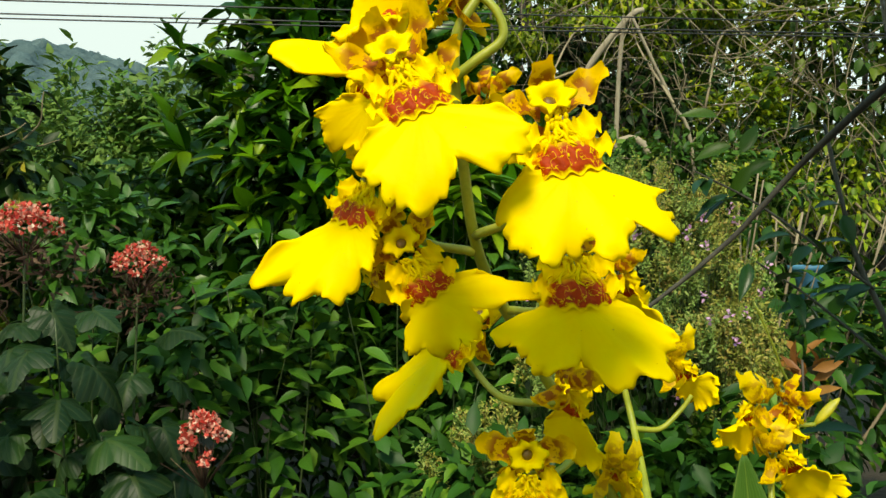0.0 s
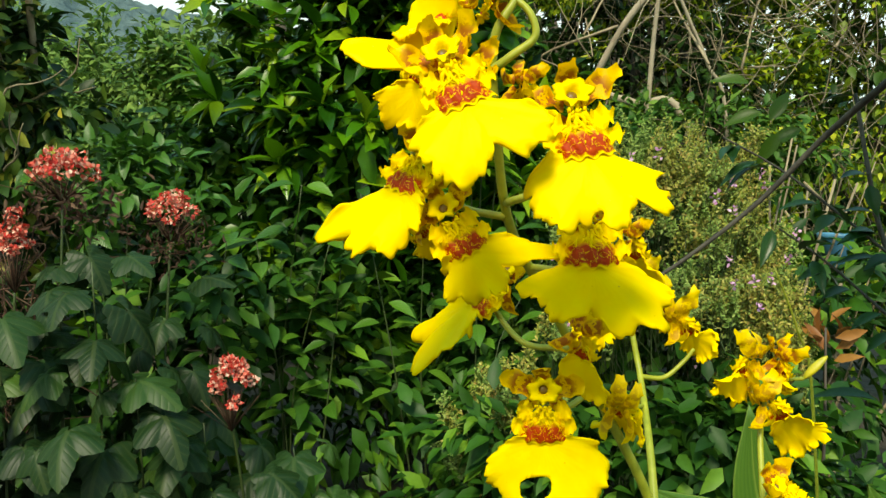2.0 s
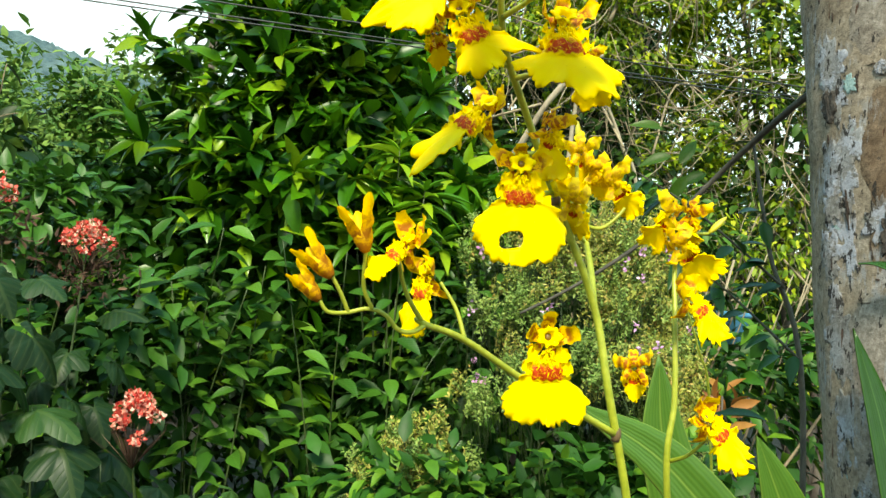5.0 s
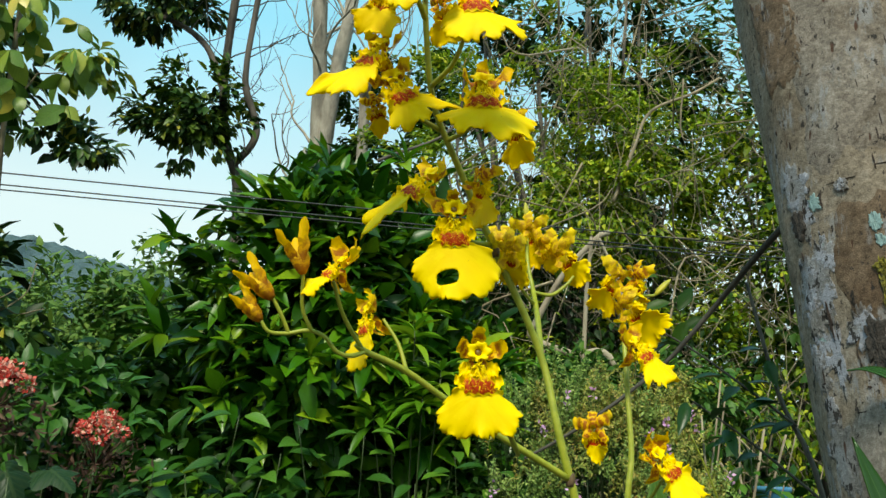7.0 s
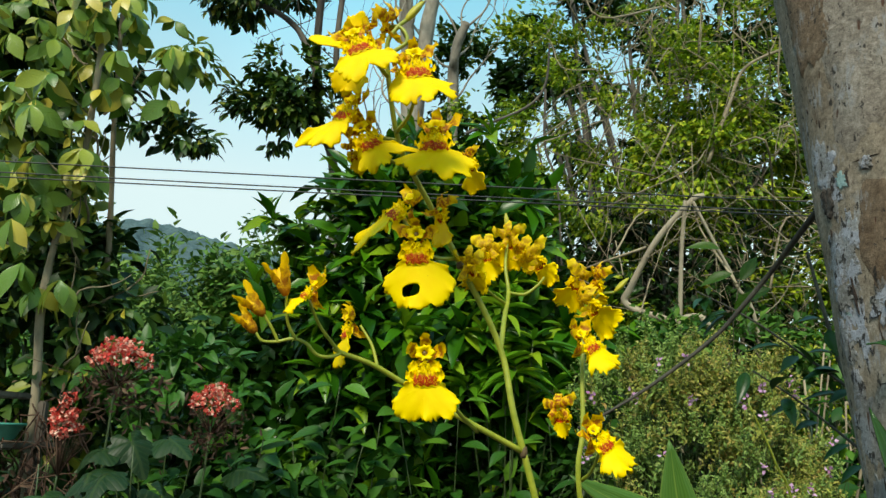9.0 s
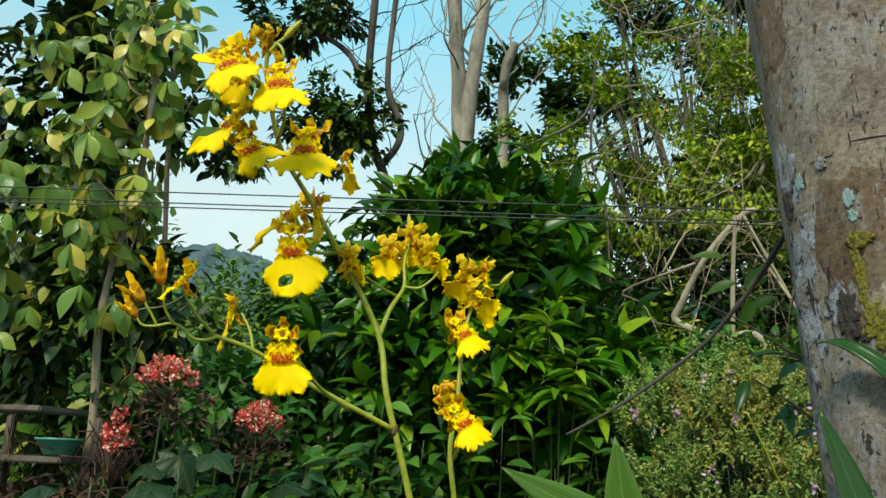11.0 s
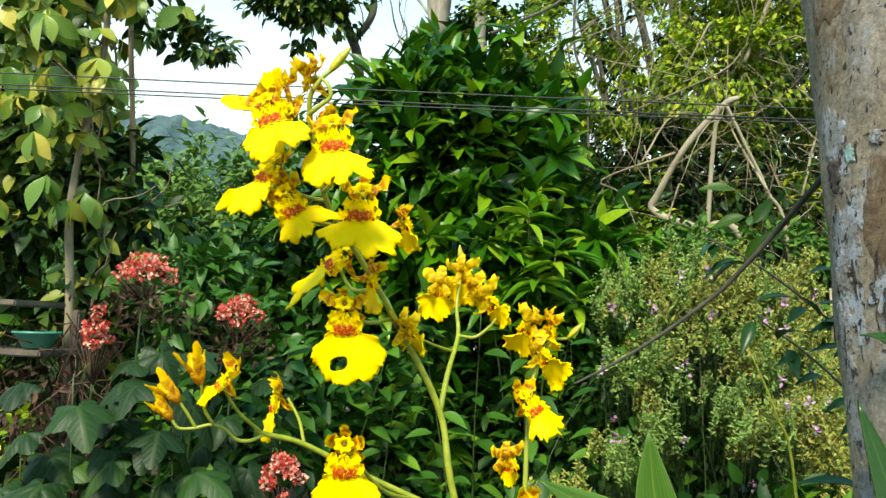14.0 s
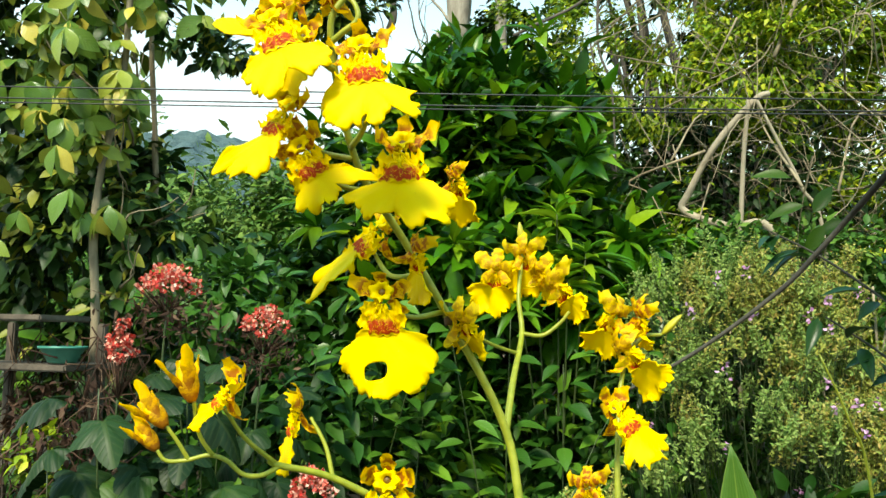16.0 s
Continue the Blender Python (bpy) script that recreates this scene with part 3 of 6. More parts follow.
# ---- the smooth trunk beside the orchid ----
TRUNK_AT = np.array([0.393, 0.501, 1.5])
TRUNK_WAY = np.array([-0.049, 0.108, 1.0])


def build_trunk():
    n, sides = 230, 72
    zs = np.linspace(-0.1, 4.2, n)
    verts, faces = [], []
    for z in zs:
        c = TRUNK_AT + TRUNK_WAY * (z - 1.5)
        flare = 0.02 * math.exp(-z * 3)
        for k in range(sides):
            a = 2 * math.pi * k / sides
            q = Vector((math.cos(a) * 1.2, math.sin(a) * 1.2, z * 4))
            r = 0.080 + flare + 0.0035 * noise.noise(q) + 0.0016 * noise.noise(q * 4) + 0.002 * noise.noise(Vector((math.cos(a) * 3, math.sin(a) * 3, z * 14)))
            for hz, ha, hs, hr in ((1.470, -1.95, 0.018, 0.006), (1.36, -1.55, 0.014, -0.004), (1.64, -1.30, 0.012, -0.003)):
                d2 = ((z - hz) ** 2 + (((a - ha + math.pi) % (2 * math.pi) - math.pi) * 0.08) ** 2) / hs ** 2
                r += hr * math.exp(-d2)
            r *= 1 - 0.10 * max(0.0, z - 2.2)
            verts.append((c[0] + r * math.cos(a) - TRUNK_AT[0], c[1] + r * math.sin(a) - TRUNK_AT[1], z))
    for i in range(n - 1):
        for k in range(sides):
            faces.append((i * sides + k, i * sides + (k + 1) % sides, (i + 1) * sides + (k + 1) % sides, (i + 1) * sides + k))
    faces.append(tuple(range((n - 1) * sides, n * sides)))
    t = thing("tree", (TRUNK_AT[0], TRUNK_AT[1], 0), "smooth tan-grey tree trunk with peeling bark, lichen and moss", "tree")
    part("trunk", mesh_of("trunk", verts, faces, TRUNK), t)

    def plate(name, a0, z0, da, dz, lift, mat, label, seed, rough=0.25, pw=4.0):
        """A thin patch on the bark round the angle a0 (degrees) and height z0, with an uneven edge."""
        rings, spokes = 9, 64
        vs, fs = [], []
        for i in range(rings + 1):
            for k in range(spokes):
                q = 2 * math.pi * k / spokes
                e = (abs(math.cos(q)) ** pw + abs(math.sin(q)) ** pw) ** (-1 / pw)
                e *= 1 + rough * noise.noise(Vector((2.2 * math.cos(q), 2.2 * math.sin(q), seed))) + 0.5 * rough * noise.noise(Vector((6 * math.cos(q), 6 * math.sin(q), seed + 5)))
                s = i / rings
                a, z = radians(a0 + da * s * e * math.cos(q)), z0 + dz * s * e * math.sin(q)
                c = TRUNK_AT + TRUNK_WAY * (z - 1.5)
                w = Vector((math.cos(a) * 1.2, math.sin(a) * 1.2, z * 4))
                r = 0.080 + 0.0035 * noise.noise(w) + 0.0016 * noise.noise(w * 4) + 0.002 * noise.noise(Vector((math.cos(a) * 3, math.sin(a) * 3, z * 14)))
                r += lift * (1 if s < 0.9 else (1 - s) / 0.1) + (-0.0008 if i == rings else 0)
                if name in ("moss", "lichen"):
                    r += lift * 1.2 * abs(noise.noise(Vector((a * 60, z * 90, seed))))
                vs.append((c[0] + r * math.cos(a) - TRUNK_AT[0], c[1] + r * math.sin(a) - TRUNK_AT[1], z))
        for i in range(rings):
            for k in range(spokes):
                fs.append((i * spokes + k, i * spokes + (k + 1) % spokes, (i + 1) * spokes + (k + 1) % spokes, (i + 1) * spokes + k))
        part(name, mesh_of(name, vs, fs, mat), t, label)

    plate("bark_flake", -120, 1.512, 34, 0.074, 0.0011, FLAKE_TAN, "tan bark plate", 1.0, 0.16)
    plate("bark_flake", -88, 1.53, 26, 0.052, 0.0016, FLAKE_GREY, "grey bark plate", 2.0, 0.2)
    plate("bark_flake", -126, 1.36, 44, 0.078, 0.0013, FLAKE_GREY, "grey bark plate", 3.0, 0.16)
    plate("bark_flake", -160, 1.745, 17, 0.05, 0.0010, FLAKE_TAN, "tan bark plate", 4.0, 0.3)
    plate("bark_flake", -125, 1.70, 30, 0.09, 0.0010, FLAKE_GREY, "grey bark plate", 5.0, 0.25)
    plate("bark_flake", -150, 1.18, 40, 0.09, 0.0012, FLAKE_TAN, "tan bark plate", 6.0, 0.2)
    gl = random.Random(11)
    for k in range(26):
        z0 = 1.12 + 0.49 * k / 25 + gl.uniform(-0.01, 0.01)
        plate("lichen_crust", -171 + gl.uniform(-10, 14), z0, 4.0 + 7 * gl.random(), 0.012 + 0.020 * gl.random(), 0.0007, CRUST, "grey-white lichen crust", 60.0 + k, 0.7, 2.0)
    plate("moss", -129.5, 1.502, 2.8, 0.027, 0.0020, MOSS, "yellow-green moss cushion", 11.0, 0.6, 2.0)
    plate("moss", -126.5, 1.527, 6.5, 0.007, 0.0024, MOSS, "yellow-green moss cushion", 23.0, 0.7, 2.0)
    plate("moss", -125, 1.462, 8, 0.020, 0.0022, MOSS, "yellow-green moss cushion", 12.0, 0.7, 2.0)
    plate("lichen", -139.5, 1.472, 6.0, 0.019, 0.0026, BLACKLICHEN, "rough black lichen", 13.0, 0.8, 2.0)
    plate("lichen", -134, 1.458, 3.0, 0.007, 0.0026, BLACKLICHEN, "rough black lichen", 21.0, 0.95, 2.0)
    plate("lichen_crust", -144, 1.482, 8.5, 0.019, 0.0017, CRUST, "grey-white lichen crust", 22.0, 0.9, 2.0)
    plate("lichen", -172, 1.574, 5.0, 0.013, 0.0022, BLACKLICHEN, "rough black lichen", 14.0, 0.5, 2.0)
    plate("lichen", -127.5, 1.561, 3.2, 0.008, 0.0017, TEAL, "blue-green lichen rosette", 15.0, 0.5, 2.0)
    plate("lichen", -127, 1.5466, 2.6, 0.005, 0.0017, TEAL, "blue-green lichen rosette", 16.0, 0.5, 2.0)
    plate("lichen", -158, 1.588, 4, 0.007, 0.0009, TEAL, "blue-green lichen rosette", 17.0, 0.6, 2.0)
    plate("lichen", -140, 1.596, 4, 0.006, 0.0018, CRUST, "white lichen spot", 18.0, 0.4, 2.0)
    plate("lichen_crust", -172, 1.497, 7.0, 0.015, 0.0016, CRUST, "grey-white lichen crust", 24.0, 0.7, 2.0)
    plate("bark_scar", -163, 1.494, 1.0, 0.012, 0.0018, WOUND, "rust-brown bark scar", 25.0, 0.8, 1.4)
    plate("bark_scar", -139, 1.380, 4, 0.013, 0.0012, WOUND, "rust-brown bark scar", 19.0, 0.5, 1.4)
    for a0, z0, da, dz, sd in ((-140, 1.600, 7, 0.0006, 201), (-112, 1.607, 9, 0.0007, 202), (-120, 1.668, 9, 0.0007, 203), (-150, 1.425, 10, 0.0006, 204), (-128, 1.745, 0.7, 0.035, 205), (-111, 1.738, 0.9, 0.045, 206), (-150, 1.72, 0.7, 0.022, 207)):
        plate("crack", a0, z0, da, dz, 0.0009, WOUND, "", sd, 1.0, 1.2)
    gc = random.Random(5)
    for k in range(120):
        a0, z0 = gc.uniform(-178, -80), gc.uniform(1.15, 1.80)
        upright = gc.random() < 0.8
        plate("crack", a0, z0, 0.30 + 0.25 * gc.random() if upright else 0.8 + 1.8 * gc.random(), 0.002 + 0.006 * gc.random() if upright else 0.0008, 0.0010, WOUND, "", 30.0 + k, 0.7, 1.6)
    return t


build_trunk()

# ---- the orchid ----
ORCHID_BASE = Vector((0.335, 0.415, 1.02))
orchid = thing("orchid", ORCHID_BASE, "yellow and red-brown dancing-lady orchid in flower, rooted on a tree trunk", "orchid")


def stem(points, r0, r1, name="stem", label=""):
    line = smooth_line(points, 8) - np.array(ORCHID_BASE)
    return part(name, tubes_mesh(name, [(line, (r0, r1))], STEM, 10), orchid, label)


def joint(p, r):
    v, f = tube_data(np.array([[0, 0, -1.3], [0, 0, -0.6], [0, 0, 0], [0, 0, 0.6], [0, 0, 1.3]]) * r, (r * 0.80, r * 0.92, r * 1.02, r * 0.95, r * 0.78), 10)
    part("stem_joint", mesh_of("stem_joint", v, f, NODE), orchid, "brown stem joint", Matrix.Translation(Vector(p) - ORCHID_BASE))


def strip(length, width, curl, twist, ruffle, seed, mat, back=0.0, tip=0.8):
    """A petal: a strip 'length' long up y, curling forward (+) or back (-)."""
    g = random.Random(seed)
    rows, cols = 13, 7
    verts, uvs, faces = [], [], []
    ph = g.random() * 6
    for i in range(rows):
        s = i / (rows - 1)
        w = width * 0.5 * (0.35 + 0.65 * math.sin(math.pi * min(1, s * tip + 0.12)) ** 0.8) * (1 if s < 0.97 else 0.55)
        a = curl * s
        y = length * (math.sin(a) / curl if abs(curl) > 1e-3 else s)
        z = length * ((1 - math.cos(a)) / curl if abs(curl) > 1e-3 else 0) + back * s
        tw = twist * s
        for j in range(cols):
            u = j / (cols - 1) * 2 - 1
            rz = ruffle * width * math.sin(u * 2.2 + s * 11 + ph) * abs(u) ** 1.5 + 0.18 * width * u * u
            x = u * w * (1 + 0.14 * math.sin(s * 17 + ph + u * 2) * (abs(u) > 0.9))
            verts.append((x * math.cos(tw) - rz * math.sin(tw), y, z + rz * math.cos(tw) + x * math.sin(tw)))
            uvs.append((j / (cols - 1), s))
    for i in range(rows - 1):
        for j in range(cols - 1):
            a = i * cols + j
            faces.append((a, a + 1, a + cols + 1, a + cols))
    return mesh_of("petal", verts, faces, mat, uvs)


LIP_FORM = [(-112, 0.15), (-86, 0.30), (-64, 0.52), (-34, 0.58), (-7, 0.48), (6, 0.49), (34, 0.58), (64, 0.52), (86, 0.30), (112, 0.15)]


def lip_mesh(W, seed, form=LIP_FORM, base=0.15, lobes=(1.0, 1.0), long=1.0, dome=0.28, droop=0.12, ruffle=1.0, hole=None, bite=None, roll=0.03):
    """The broad lip below the callus. form: how far the margin reaches at some angles (degrees from straight down); between them it swings smoothly."""
    g = random.Random(seed)
    p1, p2, p3, p4 = (g.random() * 6.28 for _ in range(4))
    cols, rows = 190, 18
    angles, reach = [radians(q[0]) for q in form], [q[1] for q in form]
    nicks = [(g.uniform(-1.5, 1.5), g.uniform(0.012, 0.04), g.uniform(0.010, 0.05)) for _ in range(13)]
    verts, uvs, faces = [], [], []
    for i in range(rows + 1):
        s = i / rows
        for j in range(cols + 1):
            th = angles[0] + (angles[-1] - angles[0]) * j / cols
            k = max(q for q in range(len(angles) - 1) if angles[q] <= th + 1e-9)
            u = (th - angles[k]) / (angles[k + 1] - angles[k])
            u = 0.3 * u + 0.7 * (0.5 - 0.5 * math.cos(math.pi * u))
            R = reach[k] + (reach[k + 1] - reach[k]) * u
            a = abs(th)
            R *= (1 + ((lobes[0] if th < 0 else lobes[1]) - 1) * min(1, a / 0.6)) * (1 + (long - 1) * max(0.0, math.cos(th)))
            R *= 1 + ruffle * (s ** 4 * (0.034 * math.sin(7 * th + p1) + 0.032 * math.sin(12 * th + p2)) + s ** 9 * (0.020 * math.sin(23 * th + p3 + 2 * math.sin(5 * th + p1)) + 0.013 * math.sin(47 * th + p4 + 2 * math.sin(8 * th))))
            for na, nw, nd in nicks:
                R -= nd * ruffle * math.exp(-(((th - na) / nw) ** 2)) * s ** 10
            r = R * (0.04 + 0.96 * s)
            x, y = r * math.sin(th), -base - r * math.cos(th)
            z = -dome * x * x - droop * r * r + ruffle * (0.045 * s ** 2 * math.sin(3 * th + p2) + 0.034 * s ** 5 * math.sin(7 * th + p1) + 0.026 * s ** 9 * math.sin(12 * th + p2 + 1.5) + 0.018 * s ** 14 * math.sin(23 * th + p3 + 1))
            z -= roll * (max(0.0, s - 0.84) / 0.16) ** 1.5 * (0.5 + 0.5 * math.sin(5 * th + p3)) + 0.004 * s * math.sin(9 * th + 4 * s + p3)
            verts.append((x * W, y * W, z * W))
            uvs.append((j / cols, s))
    keep = [(i * (cols + 1) + j, (i + 1) * (cols + 1) + j, (i + 1) * (cols + 1) + j + 1, i * (cols + 1) + j + 1) for i in range(rows) for j in range(cols)]
    for spot in (hole, bite):
        if spot:
            cx, cy, rx, ry = (q * W for q in spot)

            def inside(f):
                x, y = sum(verts[k][0] for k in f) / 4 - cx, sum(verts[k][1] for k in f) / 4 - cy
                return abs(x / rx) ** 3 + abs((y - 0.15 * x) / ry) ** 3 < 1 + 0.2 * math.sin(5 * math.atan2(y, x))
            gone = {k for f in keep if inside(f) for k in f}
            keep = [f for f in keep if not inside(f)]
            for k in gone & {k for f in keep for k in f}:
                x, y, z = verts[k]
                q = max(1e-6, abs((x - cx) / rx) ** 3 + abs((y - cy - 0.15 * (x - cx)) / ry) ** 3) ** (1 / 3)
                verts[k] = (cx + (x - cx) / q, cy + (y - cy) / q, z)
    return mesh_of("lip", verts, keep, LIP, uvs)


def callus_mesh(W, seed):
    """The red-blotched waist above the lip, widest where it sinks into the lip."""
    verts, uvs, faces = [], [], []
    rows, cols = 18, 28
    for i in range(rows + 1):
        s = i / rows
        half = 0.232 - 0.075 * s + 0.012 * math.sin(s * 15 + seed)
        for j in range(cols + 1):
            u = 2 * j / cols - 1
            z = (0.050 * math.sin(math.pi * min(1, 0.10 + s * 0.75)) + 0.012) * (1 - u ** 4) - 0.06 * u ** 4 + 0.008 * math.sin(u * 13 + s * 9 + seed)
            y = -0.20 + 0.045 * u * u * (1 - s) + 0.28 * s + 0.014 * math.sin(u * 15 + seed) * (1 - s)
            verts.append((u * half * W, y * W, (z - 0.014 * (s < 0.06)) * W))
            uvs.append((j / cols, s))
    for i in range(rows):
        for j in range(cols):
            a = i * (cols + 1) + j
            faces.append((a, a + 1, a + cols + 2, a + cols + 1))
    return mesh_of("callus", verts, faces, CLAW, uvs)


def warts_mesh(W, seed):
    """The crest: raised yellow ridges that branch down over the red waist, and a knot of warts above them."""
    g = random.Random(seed + 50)
    lines = []
    for k in range(9):
        u = (k - 4) / 4
        x0, x1 = 0.055 * u, (0.16 if k % 2 else 0.10) * u + 0.02 * (g.random() - 0.5)
        low = -0.03 - 0.07 * g.random() - (0.05 if k == 4 else 0)
        pts = []
        for q in range(6):
            t = q / 5
            pts.append((x0 + (x1 - x0) * t + 0.013 * math.sin(7 * t + k * 2 + seed), 0.12 + (low - 0.12) * t, 0.066 - 0.016 * t * t + 0.010 * math.sin(9 * t + k) - 0.035 * u * u * t))
        lines.append((smooth_line(pts, 3) * W, (0.016 * W, 0.013 * W, 0.010 * W, 0.004 * W)))
        for q in (2, 3):
            p = np.array(pts[q])
            w = np.array([(0.045 if (k + q) % 2 else -0.045), -0.030, -0.004])
            lines.append((np.array([p, p + 0.5 * w + np.array([0, 0, 0.004]), p + w]) * W, (0.009 * W, 0.003 * W)))
    for k in range(12):
        p = np.array([0.14 * (g.random() - 0.5), 0.07 + 0.12 * g.random(), 0.058 + 0.02 * g.random()])
        lines.append((np.array([p, p + np.array([0.02 * (g.random() - 0.5), 0.012, 0.02]), p + np.array([0.03 * (g.random() - 0.5), 0.02, 0.032])]) * W, (0.013 * W, 0.015 * W, 0.005 * W)))
    me = tubes_mesh("crest", lines, LIP, 6)
    me.uv_layers.new(name="UVMap")
    return me


def column_mesh(W, seed):
    """The column: a short hollow tube with a flared, toothed collar and two small wings."""
    vs, fs, uvs = [], [], []
    prof = [(0.050, 0.01), (0.062, 0.05), (0.068, 0.09), (0.088, 0.115), (0.108, 0.118), (0.086, 0.124), (0.056, 0.110), (0.046, 0.075), (0.030, 0.050)]
    cols = 26
    for i, (q, z) in enumerate(prof):
        for j in range(cols):
            a = 2 * math.pi * j / cols
            tooth = (1 + 0.16 * math.sin(7 * a + seed) + 0.30 * abs(math.cos(a)) ** 3) if i in (3, 4, 5) else 1.0
            vs.append((q * tooth * math.cos(a) * W, (0.27 + q * tooth * math.sin(a)) * W, (z + 0.012 * math.sin(5 * a + seed) * (i in (4, 5))) * W))
            uvs.append((0.5, 0.2))
    for i in range(len(prof) - 1):
        for j in range(cols):
            fs.append((i * cols + j, i * cols + (j + 1) % cols, (i + 1) * cols + (j + 1) % cols, (i + 1) * cols + j))
    fs += [tuple(range(cols))[::-1], tuple(range((len(prof) - 1) * cols, len(prof) * cols))]
    return mesh_of("flower", vs, fs, LIP, uvs)


def anther_mesh(W, seed):
    """The small brown cap inside the column's hollow."""
    v, f = tube_data(np.array([[0, 0, 0.045], [0, 0, 0.060], [0.002, 0, 0.072], [0.004, 0, 0.078]]) * W, (0.040 * W, 0.042 * W, 0.030 * W, 0.008 * W), 12)
    return mesh_of("anther", np.array(v) + np.array([0, 0.27 * W, 0]), f, ANTHER)


def facing(p, down, face):
    """A pose whose -y runs down the lip and whose z looks out of the flower."""
    y = -Vector(down).normalized()
    z = Vector(face)
    z = (z - z.dot(y) * y).normalized()
    m = Matrix((y.cross(z), y, z)).transposed().to_4x4()
    return Matrix.Translation(Vector(p) - ORCHID_BASE) @ m


def flower(p, W, down, face, seed=0, curl=1.0, label="", petals=1.0, bars=BARS, **lip):
    """One orchid flower: the column carries lip, callus, crest, side lobes, petals and sepals."""
    g = random.Random(seed)
    head = part("flower", column_mesh(W, seed), orchid, label or "yellow flower with a broad lip and red-brown centre", facing(p, down, face))
    part("anther", anther_mesh(W, seed), head, "brown anther cap")
    lp = part("lip", lip_mesh(W, seed, **lip), head)
    lp.modifiers.new("thickness", "SOLIDIFY").thickness = 0.0003
    part("callus", callus_mesh(W, seed), head, "red-brown blotched waist of the lip")
    part("crest", warts_mesh(W, seed), head)
    P = petals * W
    for s in (-1, 1):
        part("side_lobe", strip(0.13 * W, 0.15 * W, 0.6, 0.3 * s, 0.20, seed + s, LIP), head, "", pose(s * 0.15 * W, -0.05 * W, -0.02 * W, 0, 0, -s * (78 + 20 * g.random())))
        part("side_lobe", strip(0.14 * W, 0.17 * W, 0.9, 0.3 * s, 0.22, seed + 2 * s + 9, LIP), head, "", pose(s * 0.11 * W, 0.06 * W, 0.0, 0, 0, -s * (52 + 20 * g.random())))
        part("petal", strip((0.32 + 0.08 * g.random()) * P, 0.19 * P, (0.4 + 1.5 * g.random()) * curl, 1.1 * s * (g.random() - 0.3), 0.22, seed + 3 * s, bars), head, "yellow petal with brown bars", pose(s * 0.05 * W, 0.26 * W, -0.02 * W, 8, 0, -s * (58 + 22 * g.random())))
        part("sepal", strip(0.38 * P, 0.12 * P, (-1.4 - 1.2 * g.random()) * curl, 0.6 * s, 0.16, seed + 7 * s, bars), head, "narrow brown-barred sepal", pose(s * 0.05 * W, 0.20 * W, -0.06 * W, -14, 0, -s * (128 + 25 * g.random())))
    part("sepal", strip(0.32 * P, 0.15 * P, (1.0 + 0.8 * g.random()) * curl, 0.2, 0.18, seed + 11, bars), head, "narrow brown-barred sepal", pose(0, 0.30 * W, -0.02 * W, 12, 0, 14 * (g.random() - 0.5)))
    return head


def bud(p, length, way, seed, opening=0.5):
    """A bud: a slender brown-streaked body whose tips begin to part."""
    rows, cols = 14, 18
    vs, fs, uvs = [], [], []
    parted = opening > 0.2
    fat, top = (0.20, 0.80) if parted else (0.135, 1.0)
    for i in range(rows + 1):
        s = i / rows
        for j in range(cols):
            a = 2 * math.pi * j / cols
            r = fat * math.sin(math.pi * min(0.985, 0.07 + s * 0.91)) ** 0.7 * (1 + 0.09 * math.cos(3 * a + seed))
            vs.append((r * math.cos(a) * length, s * top * length, r * math.sin(a) * length))
            uvs.append((j / cols, s))
    for i in range(rows):
        for j in range(cols):
            fs.append((i * cols + j, i * cols + (j + 1) % cols, (i + 1) * cols + (j + 1) % cols, (i + 1) * cols + j))
    fs += [tuple(range(cols))[::-1], tuple(range(rows * cols, rows * cols + cols))]
    head = part("bud", mesh_of("bud", vs, fs, BUD if parted else BUD_GREEN, uvs), orchid, "yellow orchid bud with a brown-streaked base" if parted else "closed yellow-green orchid bud", facing(p, -Vector(way), (0.1, -1, 0.2)))
    if parted:
        for k in range(4):
            m = pose(0, 0.24 * length, 0, 0, 90 * k + 30 + 17 * (k % 2), 0) @ pose(0, 0, -0.17 * length, -13 * opening - 7 * ((k * 5) % 3), 0, 0)
            part("petal", strip((0.66 + 0.12 * ((k * 7) % 3)) * length, 0.26 * length, 0.35 - 0.5 * opening, 0.25, 0.10, seed + k, BUD, tip=0.86), head, "", m)
    return head


# main flower stalk and its side branches
stem([ORCHID_BASE, (0.19, 0.30, 1.13), (0.10, 0.20, 1.26), (0.0631, 0.1755, 1.3725), (0.0535, 0.1765, 1.413), (0.0365, 0.168, 1.447), (0.0240, 0.158, 1.470), (0.0135, 0.145, 1.489), (0.0100, 0.135, 1.508), (0.0090, 0.1285, 1.525), (0.0125, 0.1280, 1.5325), (0.0158, 0.1293, 1.5366)], 0.0016, 0.0008)
joint((0.0631, 0.1755, 1.3725), 0.0017)
joint((0.0365, 0.168, 1.447), 0.0016)
stem([(0.0535, 0.1765, 1.413), (0.0545, 0.190, 1.428), (0.0557, 0.2098, 1.4429), (0.0540, 0.2150, 1.456), (0.0545, 0.221, 1.469), (0.0545, 0.221, 1.477)], 0.0012, 0.0006)
stem([(0.0557, 0.2098, 1.4429), (0.063, 0.211, 1.4425), (0.0690, 0.2125, 1.4470), (0.0722, 0.2128, 1.451)], 0.0008, 0.0006)
stem([(0.0553, 0.2020, 1.4360), (0.049, 0.19, 1.4385), (0.0425, 0.172, 1.4425)], 0.0007, 0.0005)
